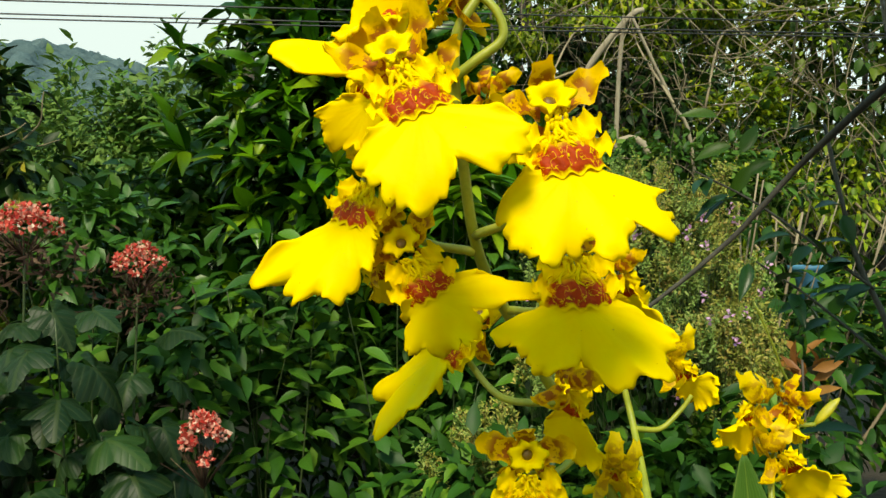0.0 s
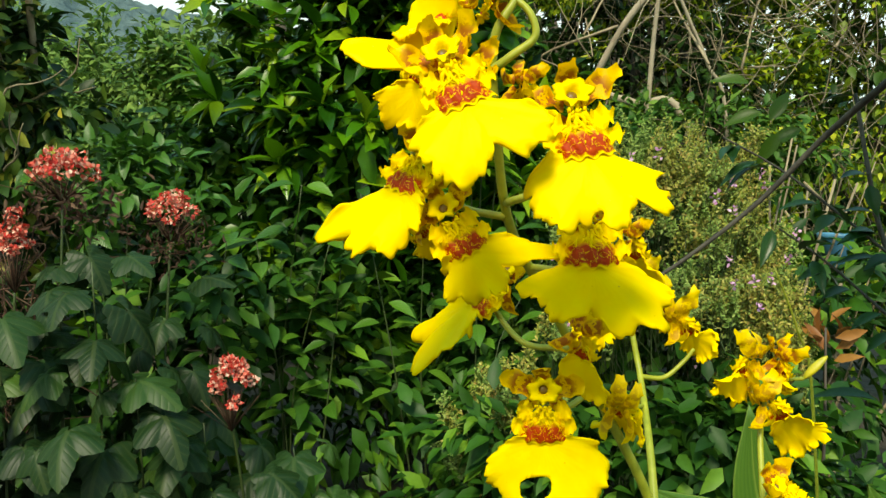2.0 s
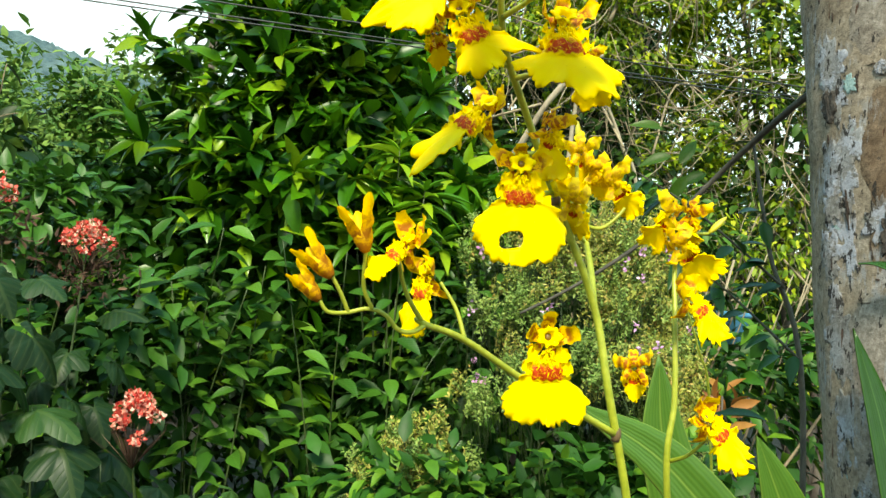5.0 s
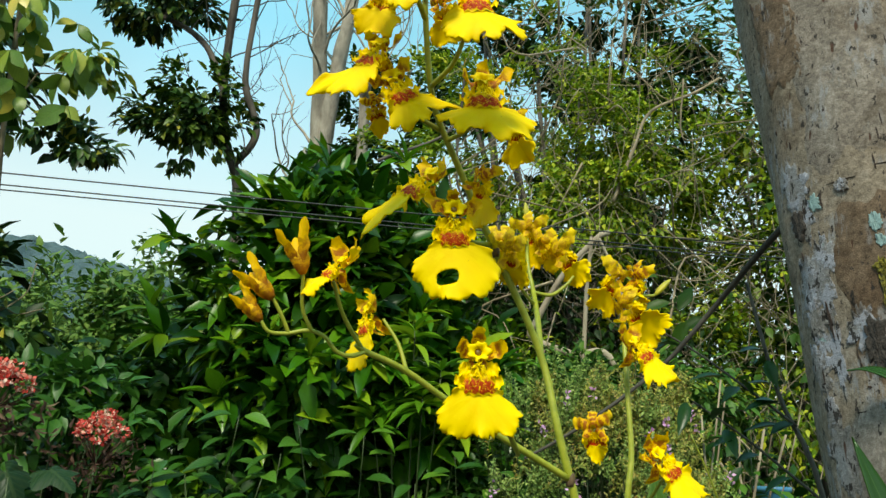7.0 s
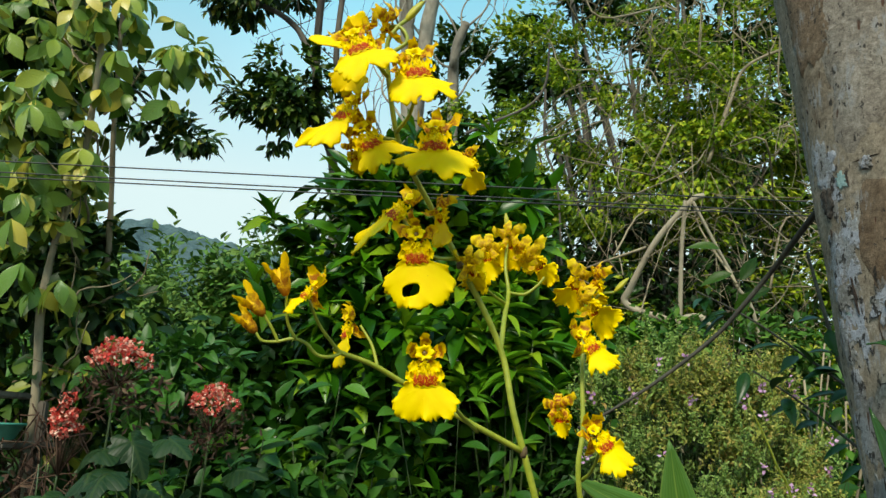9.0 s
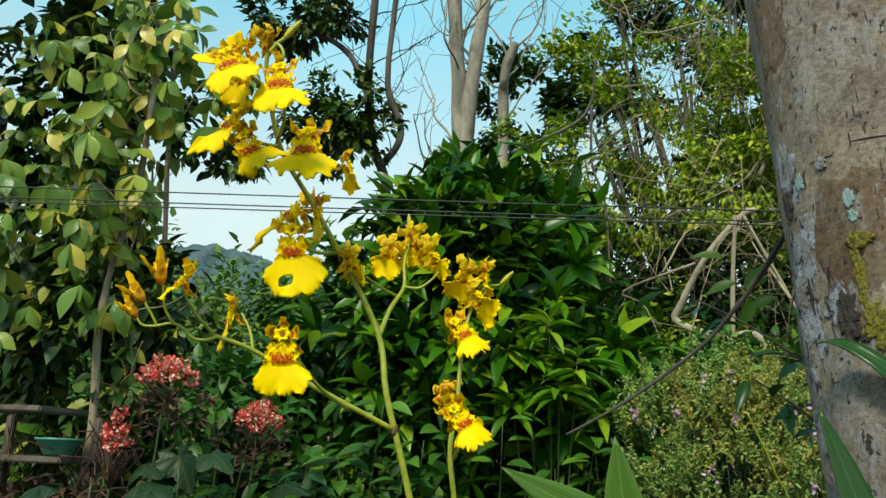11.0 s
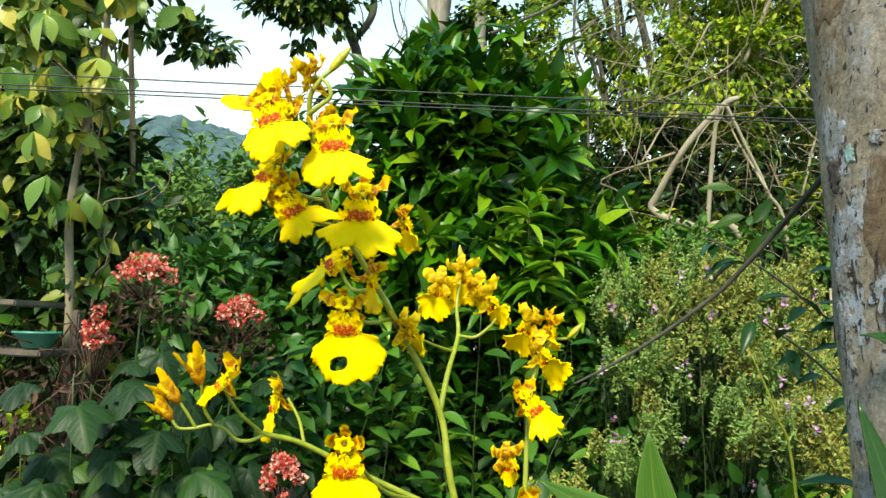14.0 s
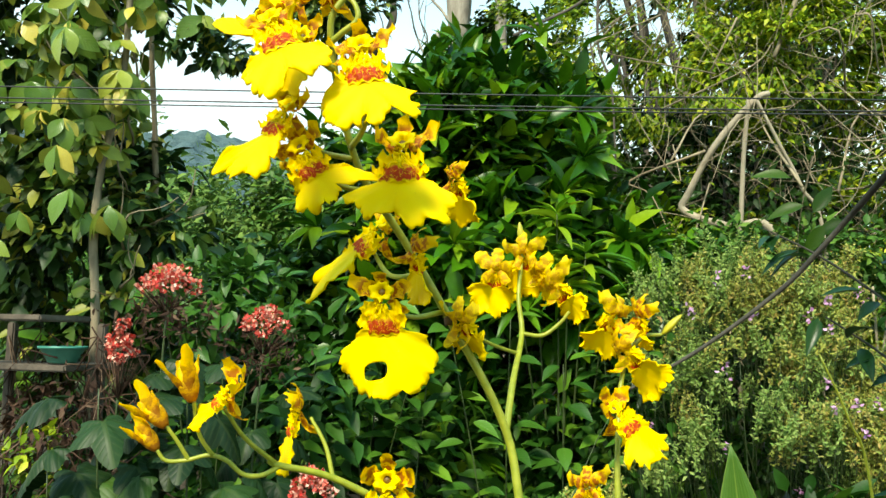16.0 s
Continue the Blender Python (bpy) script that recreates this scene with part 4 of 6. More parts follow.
# branch with buds, zigzag at its end
stem([(0.0631, 0.1755, 1.3725), (0.0300, 0.158, 1.3895), (0.0085, 0.1455, 1.4020), (-0.0035, 0.1365, 1.4062), (-0.0062, 0.1345, 1.4078)], 0.0012, 0.0008)
stem([(-0.0035, 0.1365, 1.4062), (-0.0070, 0.1325, 1.4042), (-0.0110, 0.1295, 1.4048), (-0.0145, 0.1270, 1.4085), (-0.0190, 0.1260, 1.4098), (-0.0245, 0.1245, 1.4085), (-0.0290, 0.1225, 1.4085), (-0.0312, 0.1215, 1.4112)], 0.0007, 0.0005)
stem([(-0.0180, 0.1262, 1.4097), (-0.0205, 0.1230, 1.4155), (-0.0205, 0.1190, 1.4245)], 0.0006, 0.0005)
stem([(-0.0240, 0.1248, 1.4086), (-0.0262, 0.1225, 1.4135), (-0.0285, 0.1207, 1.4175)], 0.0006, 0.0005)
stem([(-0.0045, 0.1358, 1.4068), (-0.0095, 0.1265, 1.4145), (-0.0122, 0.1195, 1.4225)], 0.0007, 0.0005)
stem([(0.0085, 0.1455, 1.4020), (0.0055, 0.1470, 1.4105), (0.0005, 0.1480, 1.4180)], 0.0007, 0.0005)
# second flower stalk
stem([ORCHID_BASE + Vector((0.02, 0.01, 0)), (0.22, 0.33, 1.12), (0.11, 0.21, 1.25), (0.0868, 0.190, 1.350), (0.0875, 0.1905, 1.383), (0.0880, 0.196, 1.410), (0.0905, 0.206, 1.432), (0.0965, 0.209, 1.4420), (0.1035, 0.2087, 1.4435)], 0.0015, 0.0006)
stem([(0.0870, 0.190, 1.362), (0.0900, 0.182, 1.366), (0.0925, 0.172, 1.374)], 0.0008, 0.0005)
# stalk tip with its hook and the last bud
stem([(0.0085, 0.1288, 1.5200), (0.0125, 0.1278, 1.5228), (0.0168, 0.1275, 1.5262), (0.0160, 0.1275, 1.5305), (0.0128, 0.1280, 1.5335), (0.0092, 0.1284, 1.5335)], 0.0009, 0.0006)
# flower stalks off the main stalk
stem([(0.0120, 0.143, 1.4915), (0.0030, 0.142, 1.4935), (-0.0040, 0.140, 1.4985), (-0.0075, 0.138, 1.505)], 0.0009, 0.0006)
stem([(0.0122, 0.141, 1.4945), (0.0190, 0.130, 1.4975), (0.0235, 0.118, 1.506)], 0.0009, 0.0006)
stem([(0.0090, 0.132, 1.514), (0.0060, 0.120, 1.5150), (0.0030, 0.112, 1.518)], 0.0009, 0.0006)
stem([(0.0180, 0.152, 1.480), (0.0250, 0.142, 1.481), (0.0288, 0.136, 1.488)], 0.0009, 0.0006)
stem([(0.0160, 0.150, 1.483), (0.0080, 0.142, 1.484), (0.0030, 0.138, 1.489)], 0.0009, 0.0006)
stem([(0.0290, 0.161, 1.4600), (0.0180, 0.168, 1.4600), (0.0105, 0.175, 1.4680), (0.0088, 0.178, 1.4735)], 0.0009, 0.0006)
stem([(0.0350, 0.167, 1.4490), (0.0280, 0.157, 1.4470), (0.0218, 0.149, 1.449)], 0.0009, 0.0006)
stem([(0.0450, 0.168, 1.3800), (0.0380, 0.145, 1.388), (0.0290, 0.131, 1.403)], 0.0009, 0.0006)

# the flowers, each at its stalk, with the shape of its lip
flower((0.0025, 0.1075, 1.5138), 0.0244, (0.34, -0.52, -0.78), (-0.10, -0.90, 0.35), 1, long=0.96, form=[(-112, 0.15), (-90, 0.29), (-73, 0.49), (-55, 0.50), (-24, 0.64), (-5, 0.57), (13, 0.39), (26, 0.65), (42, 0.64), (55, 0.64), (70, 0.40), (80, 0.25), (110, 0.14)], ruffle=1.0)
flower((0.0238, 0.1113, 1.5063), 0.0258, (0.20, -0.48, -0.85), (0.06, -0.95, 0.30), 2, long=0.94, form=[(-112, 0.14), (-88, 0.26), (-66, 0.54), (-48, 0.54), (-32, 0.60), (-14, 0.54), (9, 0.59), (30, 0.51), (45, 0.74), (60, 0.58), (80, 0.25), (110, 0.14)], bite=(0.49, -0.42, 0.085, 0.055), hole=(-0.03, -0.60, 0.035, 0.03))
flower((-0.0075, 0.1350, 1.5000), 0.0240, (-0.48, -0.40, -0.80), (-0.45, -0.88, 0.15), 3, form=[(-110, 0.15), (-75, 0.30), (-54, 0.50), (-38, 0.86), (-26, 0.65), (-10, 0.70), (4, 0.57), (20, 0.60), (38, 0.44), (70, 0.31), (110, 0.14)], ruffle=1.3)
flower((0.0025, 0.1338, 1.4875), 0.0240, (0.48, -0.33, -0.82), (-0.10, -0.92, 0.30), 4, long=0.86, form=[(-112, 0.14), (-74, 0.30), (-52, 0.46), (-36, 0.44), (-20, 0.52), (0, 0.50), (18, 0.58), (40, 0.40), (54, 0.60), (66, 0.92), (78, 0.62), (90, 0.36), (110, 0.16)], ruffle=1.3)
flower((0.0288, 0.1325, 1.4863), 0.0285, (0.05, -0.54, -0.84), (0.02, -0.95, 0.28), 5, long=0.95, form=[(-112, 0.15), (-92, 0.30), (-75, 0.54), (-56, 0.50), (-36, 0.52), (-8, 0.37), (18, 0.57), (32, 0.56), (44, 0.68), (54, 0.61), (64, 0.67), (82, 0.32), (110, 0.14)], ruffle=1.0)
flower((0.0085, 0.1755, 1.4715), 0.0285, (-0.78, -0.20, -0.60), (-0.42, -0.62, 0.60), 6, form=[(-110, 0.12), (-60, 0.20), (-30, 0.40), (-18, 0.62), (-10, 0.58), (-3, 0.86), (9, 0.82), (19, 0.58), (28, 0.56), (44, 0.36), (60, 0.24), (110, 0.12)], ruffle=1.4)
flower((0.0213, 0.1463, 1.4465), 0.0262, (0.02, -0.08, -1.0), (-0.02, -1.0, 0.05), 7, form=[(-112, 0.16), (-88, 0.30), (-65, 0.55), (-40, 0.62), (-18, 0.70), (2, 0.66), (24, 0.72), (45, 0.68), (66, 0.63), (86, 0.47), (98, 0.25), (112, 0.15)], base=0.17, hole=(-0.07, -0.57, 0.135, 0.095), droop=0.06, ruffle=0.9)
flower((0.0288, 0.1275, 1.3988), 0.0252, (0.04, -0.12, -1.0), (0.04, -1.0, 0.08), 8, long=1.0, droop=0.1)
flower((0.0901, 0.1817, 1.4160), 0.0205, (0.75, -0.25, -0.62), (0.32, -0.74, 0.58), 9, ruffle=1.7, long=1.15, lobes=(0.9, 0.8), petals=1.3)
flower((0.0935, 0.1679, 1.3770), 0.0205, (0.72, -0.25, -0.64), (0.30, -0.78, 0.52), 10, ruffle=1.8, long=1.15, lobes=(0.9, 0.8), petals=1.3)
flower((0.0791, 0.2103, 1.3876), 0.0190, (0.2, 0.3, -0.9), (0.2, 0.95, 0.3), 11, long=0.8, lobes=(0.5, 0.5), petals=1.3)
flower((-0.0045, 0.1481, 1.4158), 0.0190, (-0.30, -0.15, -0.94), (-0.86, -0.48, 0.15), 12, lobes=(0.8, 0.8), long=1.3, petals=1.2)
flower((-0.0125, 0.1180, 1.4248), 0.0150, (-0.80, -0.20, -0.62), (-0.40, -0.50, 0.70), 13, lobes=(0.7, 0.7), long=1.15, petals=1.65)
flower((0.0935, 0.2030, 1.4345), 0.0195, (0.72, -0.10, -0.65), (0.30, 0.60, 0.60), 14, long=1.1, ruffle=1.8, petals=1.45, bars=BARS_PALE)
flower((0.0860, 0.2080, 1.4465), 0.0180, (-0.55, 0.25, -0.80), (-0.50, 0.80, 0.30), 15, long=1.0, ruffle=1.9, petals=1.50, bars=BARS_PALE)
flower((0.0965, 0.2080, 1.4465), 0.0160, (0.30, 0.30, -0.90), (0.90, 0.30, 0.30), 16, lobes=(0.70, 0.70), long=0.85, ruffle=1.8, petals=1.50)
flower((0.0695, 0.2128, 1.4570), 0.0180, (0.70, 0.10, -0.70), (0.55, 0.70, 0.40), 17, lobes=(0.80, 0.80), long=1.05, ruffle=1.9, petals=1.55, bars=BARS_PALE)
flower((0.0560, 0.2216, 1.4688), 0.0175, (0.15, 0.45, -0.85), (0.10, 0.85, 0.50), 18, long=1.0, ruffle=1.9, petals=1.55, bars=BARS_PALE, form=[(-112, 0.22), (-84, 0.48), (-50, 0.56), (-20, 0.60), (4, 0.56), (26, 0.62), (54, 0.56), (84, 0.46), (112, 0.20)])
flower((0.0445, 0.2205, 1.4625), 0.0180, (-0.20, 0.15, -0.95), (-0.12, 0.95, 0.25), 19, ruffle=1.7, petals=1.65, bars=BARS_PALE, form=[(-112, 0.22), (-84, 0.48), (-50, 0.56), (-20, 0.60), (4, 0.56), (26, 0.62), (54, 0.56), (84, 0.46), (112, 0.20)])
flower((0.0625, 0.2190, 1.4625), 0.0160, (0.55, 0.30, -0.75), (0.50, 0.70, 0.40), 20, lobes=(0.75, 0.75), long=0.9, ruffle=1.9, petals=1.50, bars=BARS_PALE)
flower((0.0299, 0.1500, 1.4620), 0.0180, (0.15, 0.20, -0.95), (0.80, 0.50, 0.20), 21, petals=1.2)
flower((0.0418, 0.1661, 1.4432), 0.0190, (0.20, 0.75, -0.60), (0.30, 0.60, 0.75), 22, lobes=(0.80, 0.80), long=0.85, ruffle=1.8, petals=1.30, bars=BARS_PALE)
flower((0.0005, 0.1180, 1.5195), 0.0180, (-0.90, -0.15, 0.30), (-0.10, -0.90, 0.40), 23, form=[(-115, 0.32), (-88, 0.66), (-62, 0.68), (-36, 0.44), (-12, 0.46), (12, 0.92), (26, 0.80), (46, 0.36), (112, 0.15)], dome=-0.7, droop=0.1, ruffle=0.6)
flower((-0.0005, 0.1210, 1.5285), 0.0165, (-0.60, -0.55, -0.30), (-0.35, -0.40, 0.85), 24, lobes=(0.8, 0.8), petals=1.2)
flower((0.0085, 0.1285, 1.5330), 0.0130, (-0.50, 0.50, -0.50), (-0.80, 0.10, 0.60), 25, long=0.7, lobes=(0.35, 0.35), petals=1.9)
flower((-0.0050, 0.1347, 1.5205), 0.0180, (-0.20, 0.10, -0.97), (0.10, 0.99, 0.0), 26)
flower((0.0151, 0.1307, 1.5150), 0.0150, (0.30, 0.50, -0.80), (0.40, 0.80, 0.40), 27)
flower((-0.0059, 0.1496, 1.4880), 0.0140, (0.20, 0.60, -0.70), (-0.30, 0.90, 0.20), 28, lobes=(0.6, 0.6))
flower((0.0412, 0.1526, 1.4840), 0.0165, (0.40, 0.30, -0.85), (0.80, 0.60, 0.10), 29)
bud((-0.0205, 0.1184, 1.4240), 0.0132, (-0.30, 0.0, 1.0), 31, 1.0)
bud((-0.0285, 0.1205, 1.4172), 0.0122, (-0.70, 0.0, 0.70), 32, 0.8)
bud((-0.0312, 0.1215, 1.4112), 0.0104, (-0.66, 0.0, 0.72), 33, 0.6)
bud((0.0155, 0.1293, 1.5361), 0.0118, (0.62, 0.05, 0.80), 35, 0.0)
bud((0.1035, 0.2087, 1.4435), 0.0095, (0.70, 0.0, 0.72), 34, 0.0)
bud((0.0545, 0.2210, 1.4760), 0.0085, (-0.10, 0.0, 1.0), 36, 0.0)


def blade(points, width, label, mat=BLADE, name="leaf", turn=0.0):
    """A strap-shaped leaf, folded along the middle, from base to tip."""
    line = smooth_line(points, 8)
    t = unit(np.gradient(line, axis=0))
    n = len(line)
    vs, fs, uvs = [], [], []
    for i in range(n):
        s = i / (n - 1)
        side = unit(np.cross(t[i], np.array([math.sin(turn), -math.cos(turn), 0.35])))
        nrm = np.cross(side, t[i])
        w = width * 0.5 * min(1.0, 0.55 + s * 1.6) * (1 - max(0, (s - 0.35) / 0.65) ** 2.2)
        for j, u in enumerate((-1, -0.5, 0, 0.5, 1)):
            vs.append(line[i] + side * u * w + nrm * 0.22 * w * abs(u))
            uvs.append((0.5 + u / 2, s))
    for i in range(n - 1):
        for j in range(4):
            a = i * 5 + j
            fs.append((a, a + 1, a + 6, a + 5))
    ob = part(name, mesh_of(name, np.array(vs) - np.array(ORCHID_BASE), fs, mat, uvs), orchid, label)
    ob.modifiers.new("thickness", "SOLIDIFY").thickness = 0.0012
    return ob


blade([(0.30, 0.42, 1.05), (0.22, 0.43, 1.20), (0.175, 0.428, 1.31), (0.1632, 0.424, 1.3807)], 0.045, "upright green strap leaf")
blade([(0.33, 0.41, 1.03), (0.24, 0.40, 1.22), (0.16, 0.37, 1.315), (0.0904, 0.3493, 1.3576)], 0.040, "long arching green strap leaf")
blade([(0.36, 0.40, 1.04), (0.345, 0.41, 1.20), (0.325, 0.43, 1.33), (0.3055, 0.4424, 1.4069)], 0.029, "upright dark green strap leaf against the trunk", BLADE_DARK)
blade([(0.45, 0.40, 1.10), (0.42, 0.41, 1.28), (0.3689, 0.4153, 1.3963), (0.3463, 0.4131, 1.4258), (0.3296, 0.4208, 1.4431), (0.3169, 0.432, 1.4514), (0.3086, 0.4461, 1.4525)], 0.017, "arching dark green strap leaf before the trunk", BLADE_DARK, turn=0.4)
blade([(0.33, 0.43, 1.05), (0.30, 0.46, 1.20), (0.268, 0.45, 1.275), (0.240, 0.44, 1.33)], 0.045, "upright green strap leaf")


# ---- the thin twig and leafy shoots beside the trunk ----
def branch_thing(name, lines, mat, label, category, sides=7):
    base = lines[0][0][0]
    t = thing(name, tuple(base), label, category)
    part("branch", tubes_mesh("branch", [(np.asarray(l) - np.asarray(base), r) for l, r in lines], mat, sides, 0.12), t)
    return t


def leaf_part(parent, p, along, up, length, width, mat, template=LEAF_FINE, data={}):
    """One leaf as a part; leaves of one kind share their mesh."""
    key = (mat.name, round(width / length, 2))
    if key not in data:
        tv, tf, tuv = template
        data[key] = mesh_of("leaf", tv * np.array([width / length, 1, 1]), list(tf), mat, tuv)
    a = Vector(unit(along))
    s = a.cross(Vector(up)).normalized()
    m = Matrix((s, a, s.cross(a))).transposed().to_4x4()
    ob = part("leaf", data[key], parent)
    ob.matrix_basis = Matrix.Translation(Vector(p) - Vector(parent.location)) @ m @ Matrix.Scale(length, 4)
    return ob


twig = branch_thing("twig", [(smooth_line([(0.375, 0.57, 1.640), (0.352, 0.64, 1.606), (0.329, 0.718, 1.562), (0.301, 0.735, 1.526), (0.277, 0.745, 1.498), (0.233, 0.742, 1.462), (0.190, 0.738, 1.431), (0.153, 0.735, 1.408), (0.121, 0.73, 1.3905)], 6), (0.0038, 0.0028, 0.0021, 0.0014))], TWIG, "thin dark bare twig reaching out from the trunk", "twig")

g = np.random.default_rng(21)
shoot = branch_thing("shoot", [(smooth_line([(0.47, 0.74, 0.0), (0.47, 0.78, 0.7), (0.47, 0.80, 1.30), (0.44, 0.84, 1.48), (0.42, 0.86, 1.62)], 6), (0.005, 0.002)), (smooth_line([(0.46, 0.80, 1.36), (0.40, 0.86, 1.43), (0.35, 0.88, 1.47)], 6), (0.0018, 0.001)), (smooth_line([(0.45, 0.82, 1.44), (0.36, 0.88, 1.53), (0.29, 0.90, 1.575)], 6), (0.0018, 0.001))], TWIG, "leafy shoot with dark glossy leaves behind the trunk", "shrub")
for i in range(26):
    a = g.random()
    if i % 3 == 0:
        p = np.array([0.46, 0.80, 1.36]) * (1 - a) + np.array([0.34, 0.88, 1.47]) * a
    elif i % 3 == 1:
        p = np.array([0.45, 0.82, 1.44]) * (1 - a) + np.array([0.29, 0.90, 1.575]) * a
    else:
        p = np.array([0.47, 0.80, 1.20]) * (1 - a) + np.array([0.42, 0.86, 1.62]) * a
    leaf_part(shoot, p, (-0.8 + 0.6 * g.normal(), -0.2 + 0.4 * g.normal(), -0.15 + 0.35 * g.normal()), (0.3 * g.normal(), -0.3, 1), 0.032 + 0.022 * g.random(), 0.016, DARK_ONE)
for p, way in (((0.335, 0.95, 1.645), (-0.9, 0, 0.2)), ((0.350, 0.95, 1.610), (-0.8, 0, -0.2)), ((0.40, 0.95, 1.590), (-0.9, 0, -0.35)), ((0.36, 0.95, 1.600), (0.4, 0, 0.6)), ((0.372, 0.95, 1.585), (-0.5, 0, -0.8))):
    leaf_part(shoot, p, way, (0.2, -0.8, 0.6), 0.046, 0.018, LIGHT_ONE)
leaf_part(shoot, (0.470, 0.885, 1.272), (-1.0, 0.05, 0.22), (0.0, -0.3, 1), 0.075, 0.022, DARK_ONE)
stalk = branch_thing("grass_stalk", [(smooth_line([(0.425, 0.86, 0.0), (0.415, 0.86, 0.8), (0.383, 0.85, 1.265), (0.358, 0.84, 1.36), (0.330, 0.836, 1.428)], 6), (0.0026, 0.0018, 0.0010))], STEM, "thin yellow-green grass stalk standing beside the trunk", "grass stalk")


# ---- cables ----
def cable(name, a, b, sag):
    a, b = np.array(a), np.array(b)
    pts = [a + (b - a) * s + np.array([0, 0, -sag * 4 * s * (1 - s)]) for s in np.linspace(0, 1, 24)]
    ob = new(name, tubes_mesh(name, [(np.array(pts), (0.0026, 0.0026))], WIRE, 6))
    return tagged(ob, "thin black overhead cable across the garden", "cable", "overhead cables")


cable("cable", (-9.0, 1.25, 2.42), (9.0, 4.15, 2.40), 0.10)
cable("cable", (-9.0, 1.25, 2.375), (9.0, 4.15, 2.36), 0.10)
cable("cable", (-9.0, 1.35, 2.37), (9.0, 4.25, 2.375), 0.09)


# ---- the glossy shrub ----
def shrub(place, centre, radii, n_near, n_mass, seed, label):  # n_near single leaves, n_mass joined
    g = np.random.default_rng(seed)
    t = thing("shrub", place, label, "shrub")
    lines = []
    for k in range(6):
        head = np.array([0.22 * g.normal(), 0.2 + 0.15 * g.normal(), 1.0])
        lines += branching((0.05 * g.normal(), 0.05 * g.normal(), 0), head, 0.95, 0.028, 2, g, 0.25, 0.35, 3)
    part("branch", tubes_mesh("branch", lines, BARK_DARK, 6), t)
    crown("crown", t, n_mass, centre, radii, SHRUB, seed + 3, 0.165, 0.066, 0.45, 120, 0.15, 0.15, 0.9, label="dense mass of dark glossy leaves")
    crown("crown", t, 3000, (centre[0] + 0.75, centre[1] + 0.80, centre[2] - 0.10), (0.50, 0.35, 0.85), SHRUB, seed + 1, 0.155, 0.062, 0.4, 44, 0.22, 0.15, 0.9, label="dense mass of dark glossy leaves")
    # the leaves nearest the path stand singly, in rosettes at the shoot tips
    done = 0
    while done < n_near:
        d = unit(g.normal(size=3))
        if d[1] > -0.25:
            continue
        tip = np.array(centre) + d * np.array(radii) * (0.98 + 0.24 * g.random() ** 2)
        tone = unit(d + 0.6 * g.normal(size=3))
        for k in range(7):
            a = 2 * math.pi * k / 7 + g.random()
            out = unit(0.6 * tone + np.array([0, -0.1, 0.45]) + 0.9 * np.array([math.cos(a), -0.3 * abs(math.sin(a)), math.sin(a)]) + np.array([0, 0, -0.35]))
            L = 0.14 + 0.09 * g.random()
            leaf_part(t, tip, out, (0.4 * g.normal(), -0.35 + 0.3 * g.normal(), 1), L, L * 0.36, SHRUB_ONE)
            done += 1


shrub((-0.42, 4.35, 0.0), (-0.50, 4.25, 1.75), (0.98, 0.75, 1.20), 294, 10000, 40, "large dense shrub with glossy dark green lance-shaped leaves")


# ---- young shoots beside it ----
def young_shrub(place, tips, seed):
    """A few thin stems, each ending in a whorl of long drooping fresh leaves."""
    g = np.random.default_rng(seed)
    t = thing("shrub", place, "young shrub with long drooping bright green leaves", "shrub")
    b = np.array(place)
    for tip in np.array(tips):
        line = smooth_line([b + 0.04 * g.normal(size=3) * np.array([1, 1, 0]), (b + tip) / 2 + np.array([0, 0.06, 0.1]), tip], 6)
        part("stem", tubes_mesh("stem", [(line - b, (0.008, 0.003))], DARKSTEM, 6), t)
        for ring, (count, lift, size) in enumerate(((5, 0.75, 0.13), (7, 0.15, 0.19), (6, -0.25, 0.18))):
            for k in range(count):
                a = 2 * math.pi * k / count + ring + 0.3 * g.normal()
                L = size * (0.8 + 0.4 * g.random())
                leaf_part(t, tip - np.array([0, 0, 0.03 * ring]), (math.cos(a), 0.9 * math.sin(a) - 0.15, lift + 0.2 * g.normal()), (0.2 * g.normal(), -0.2, 1), L, L * 0.24, FRESH_ONE)


young_shrub((-0.02, 3.62, 0.0), [(-0.03, 3.48, 2.00), (0.10, 3.46, 1.82), (-0.14, 3.50, 1.88), (0.02, 3.44, 1.70), (0.20, 3.55, 1.62), (-0.20, 3.46, 1.62)], 47)


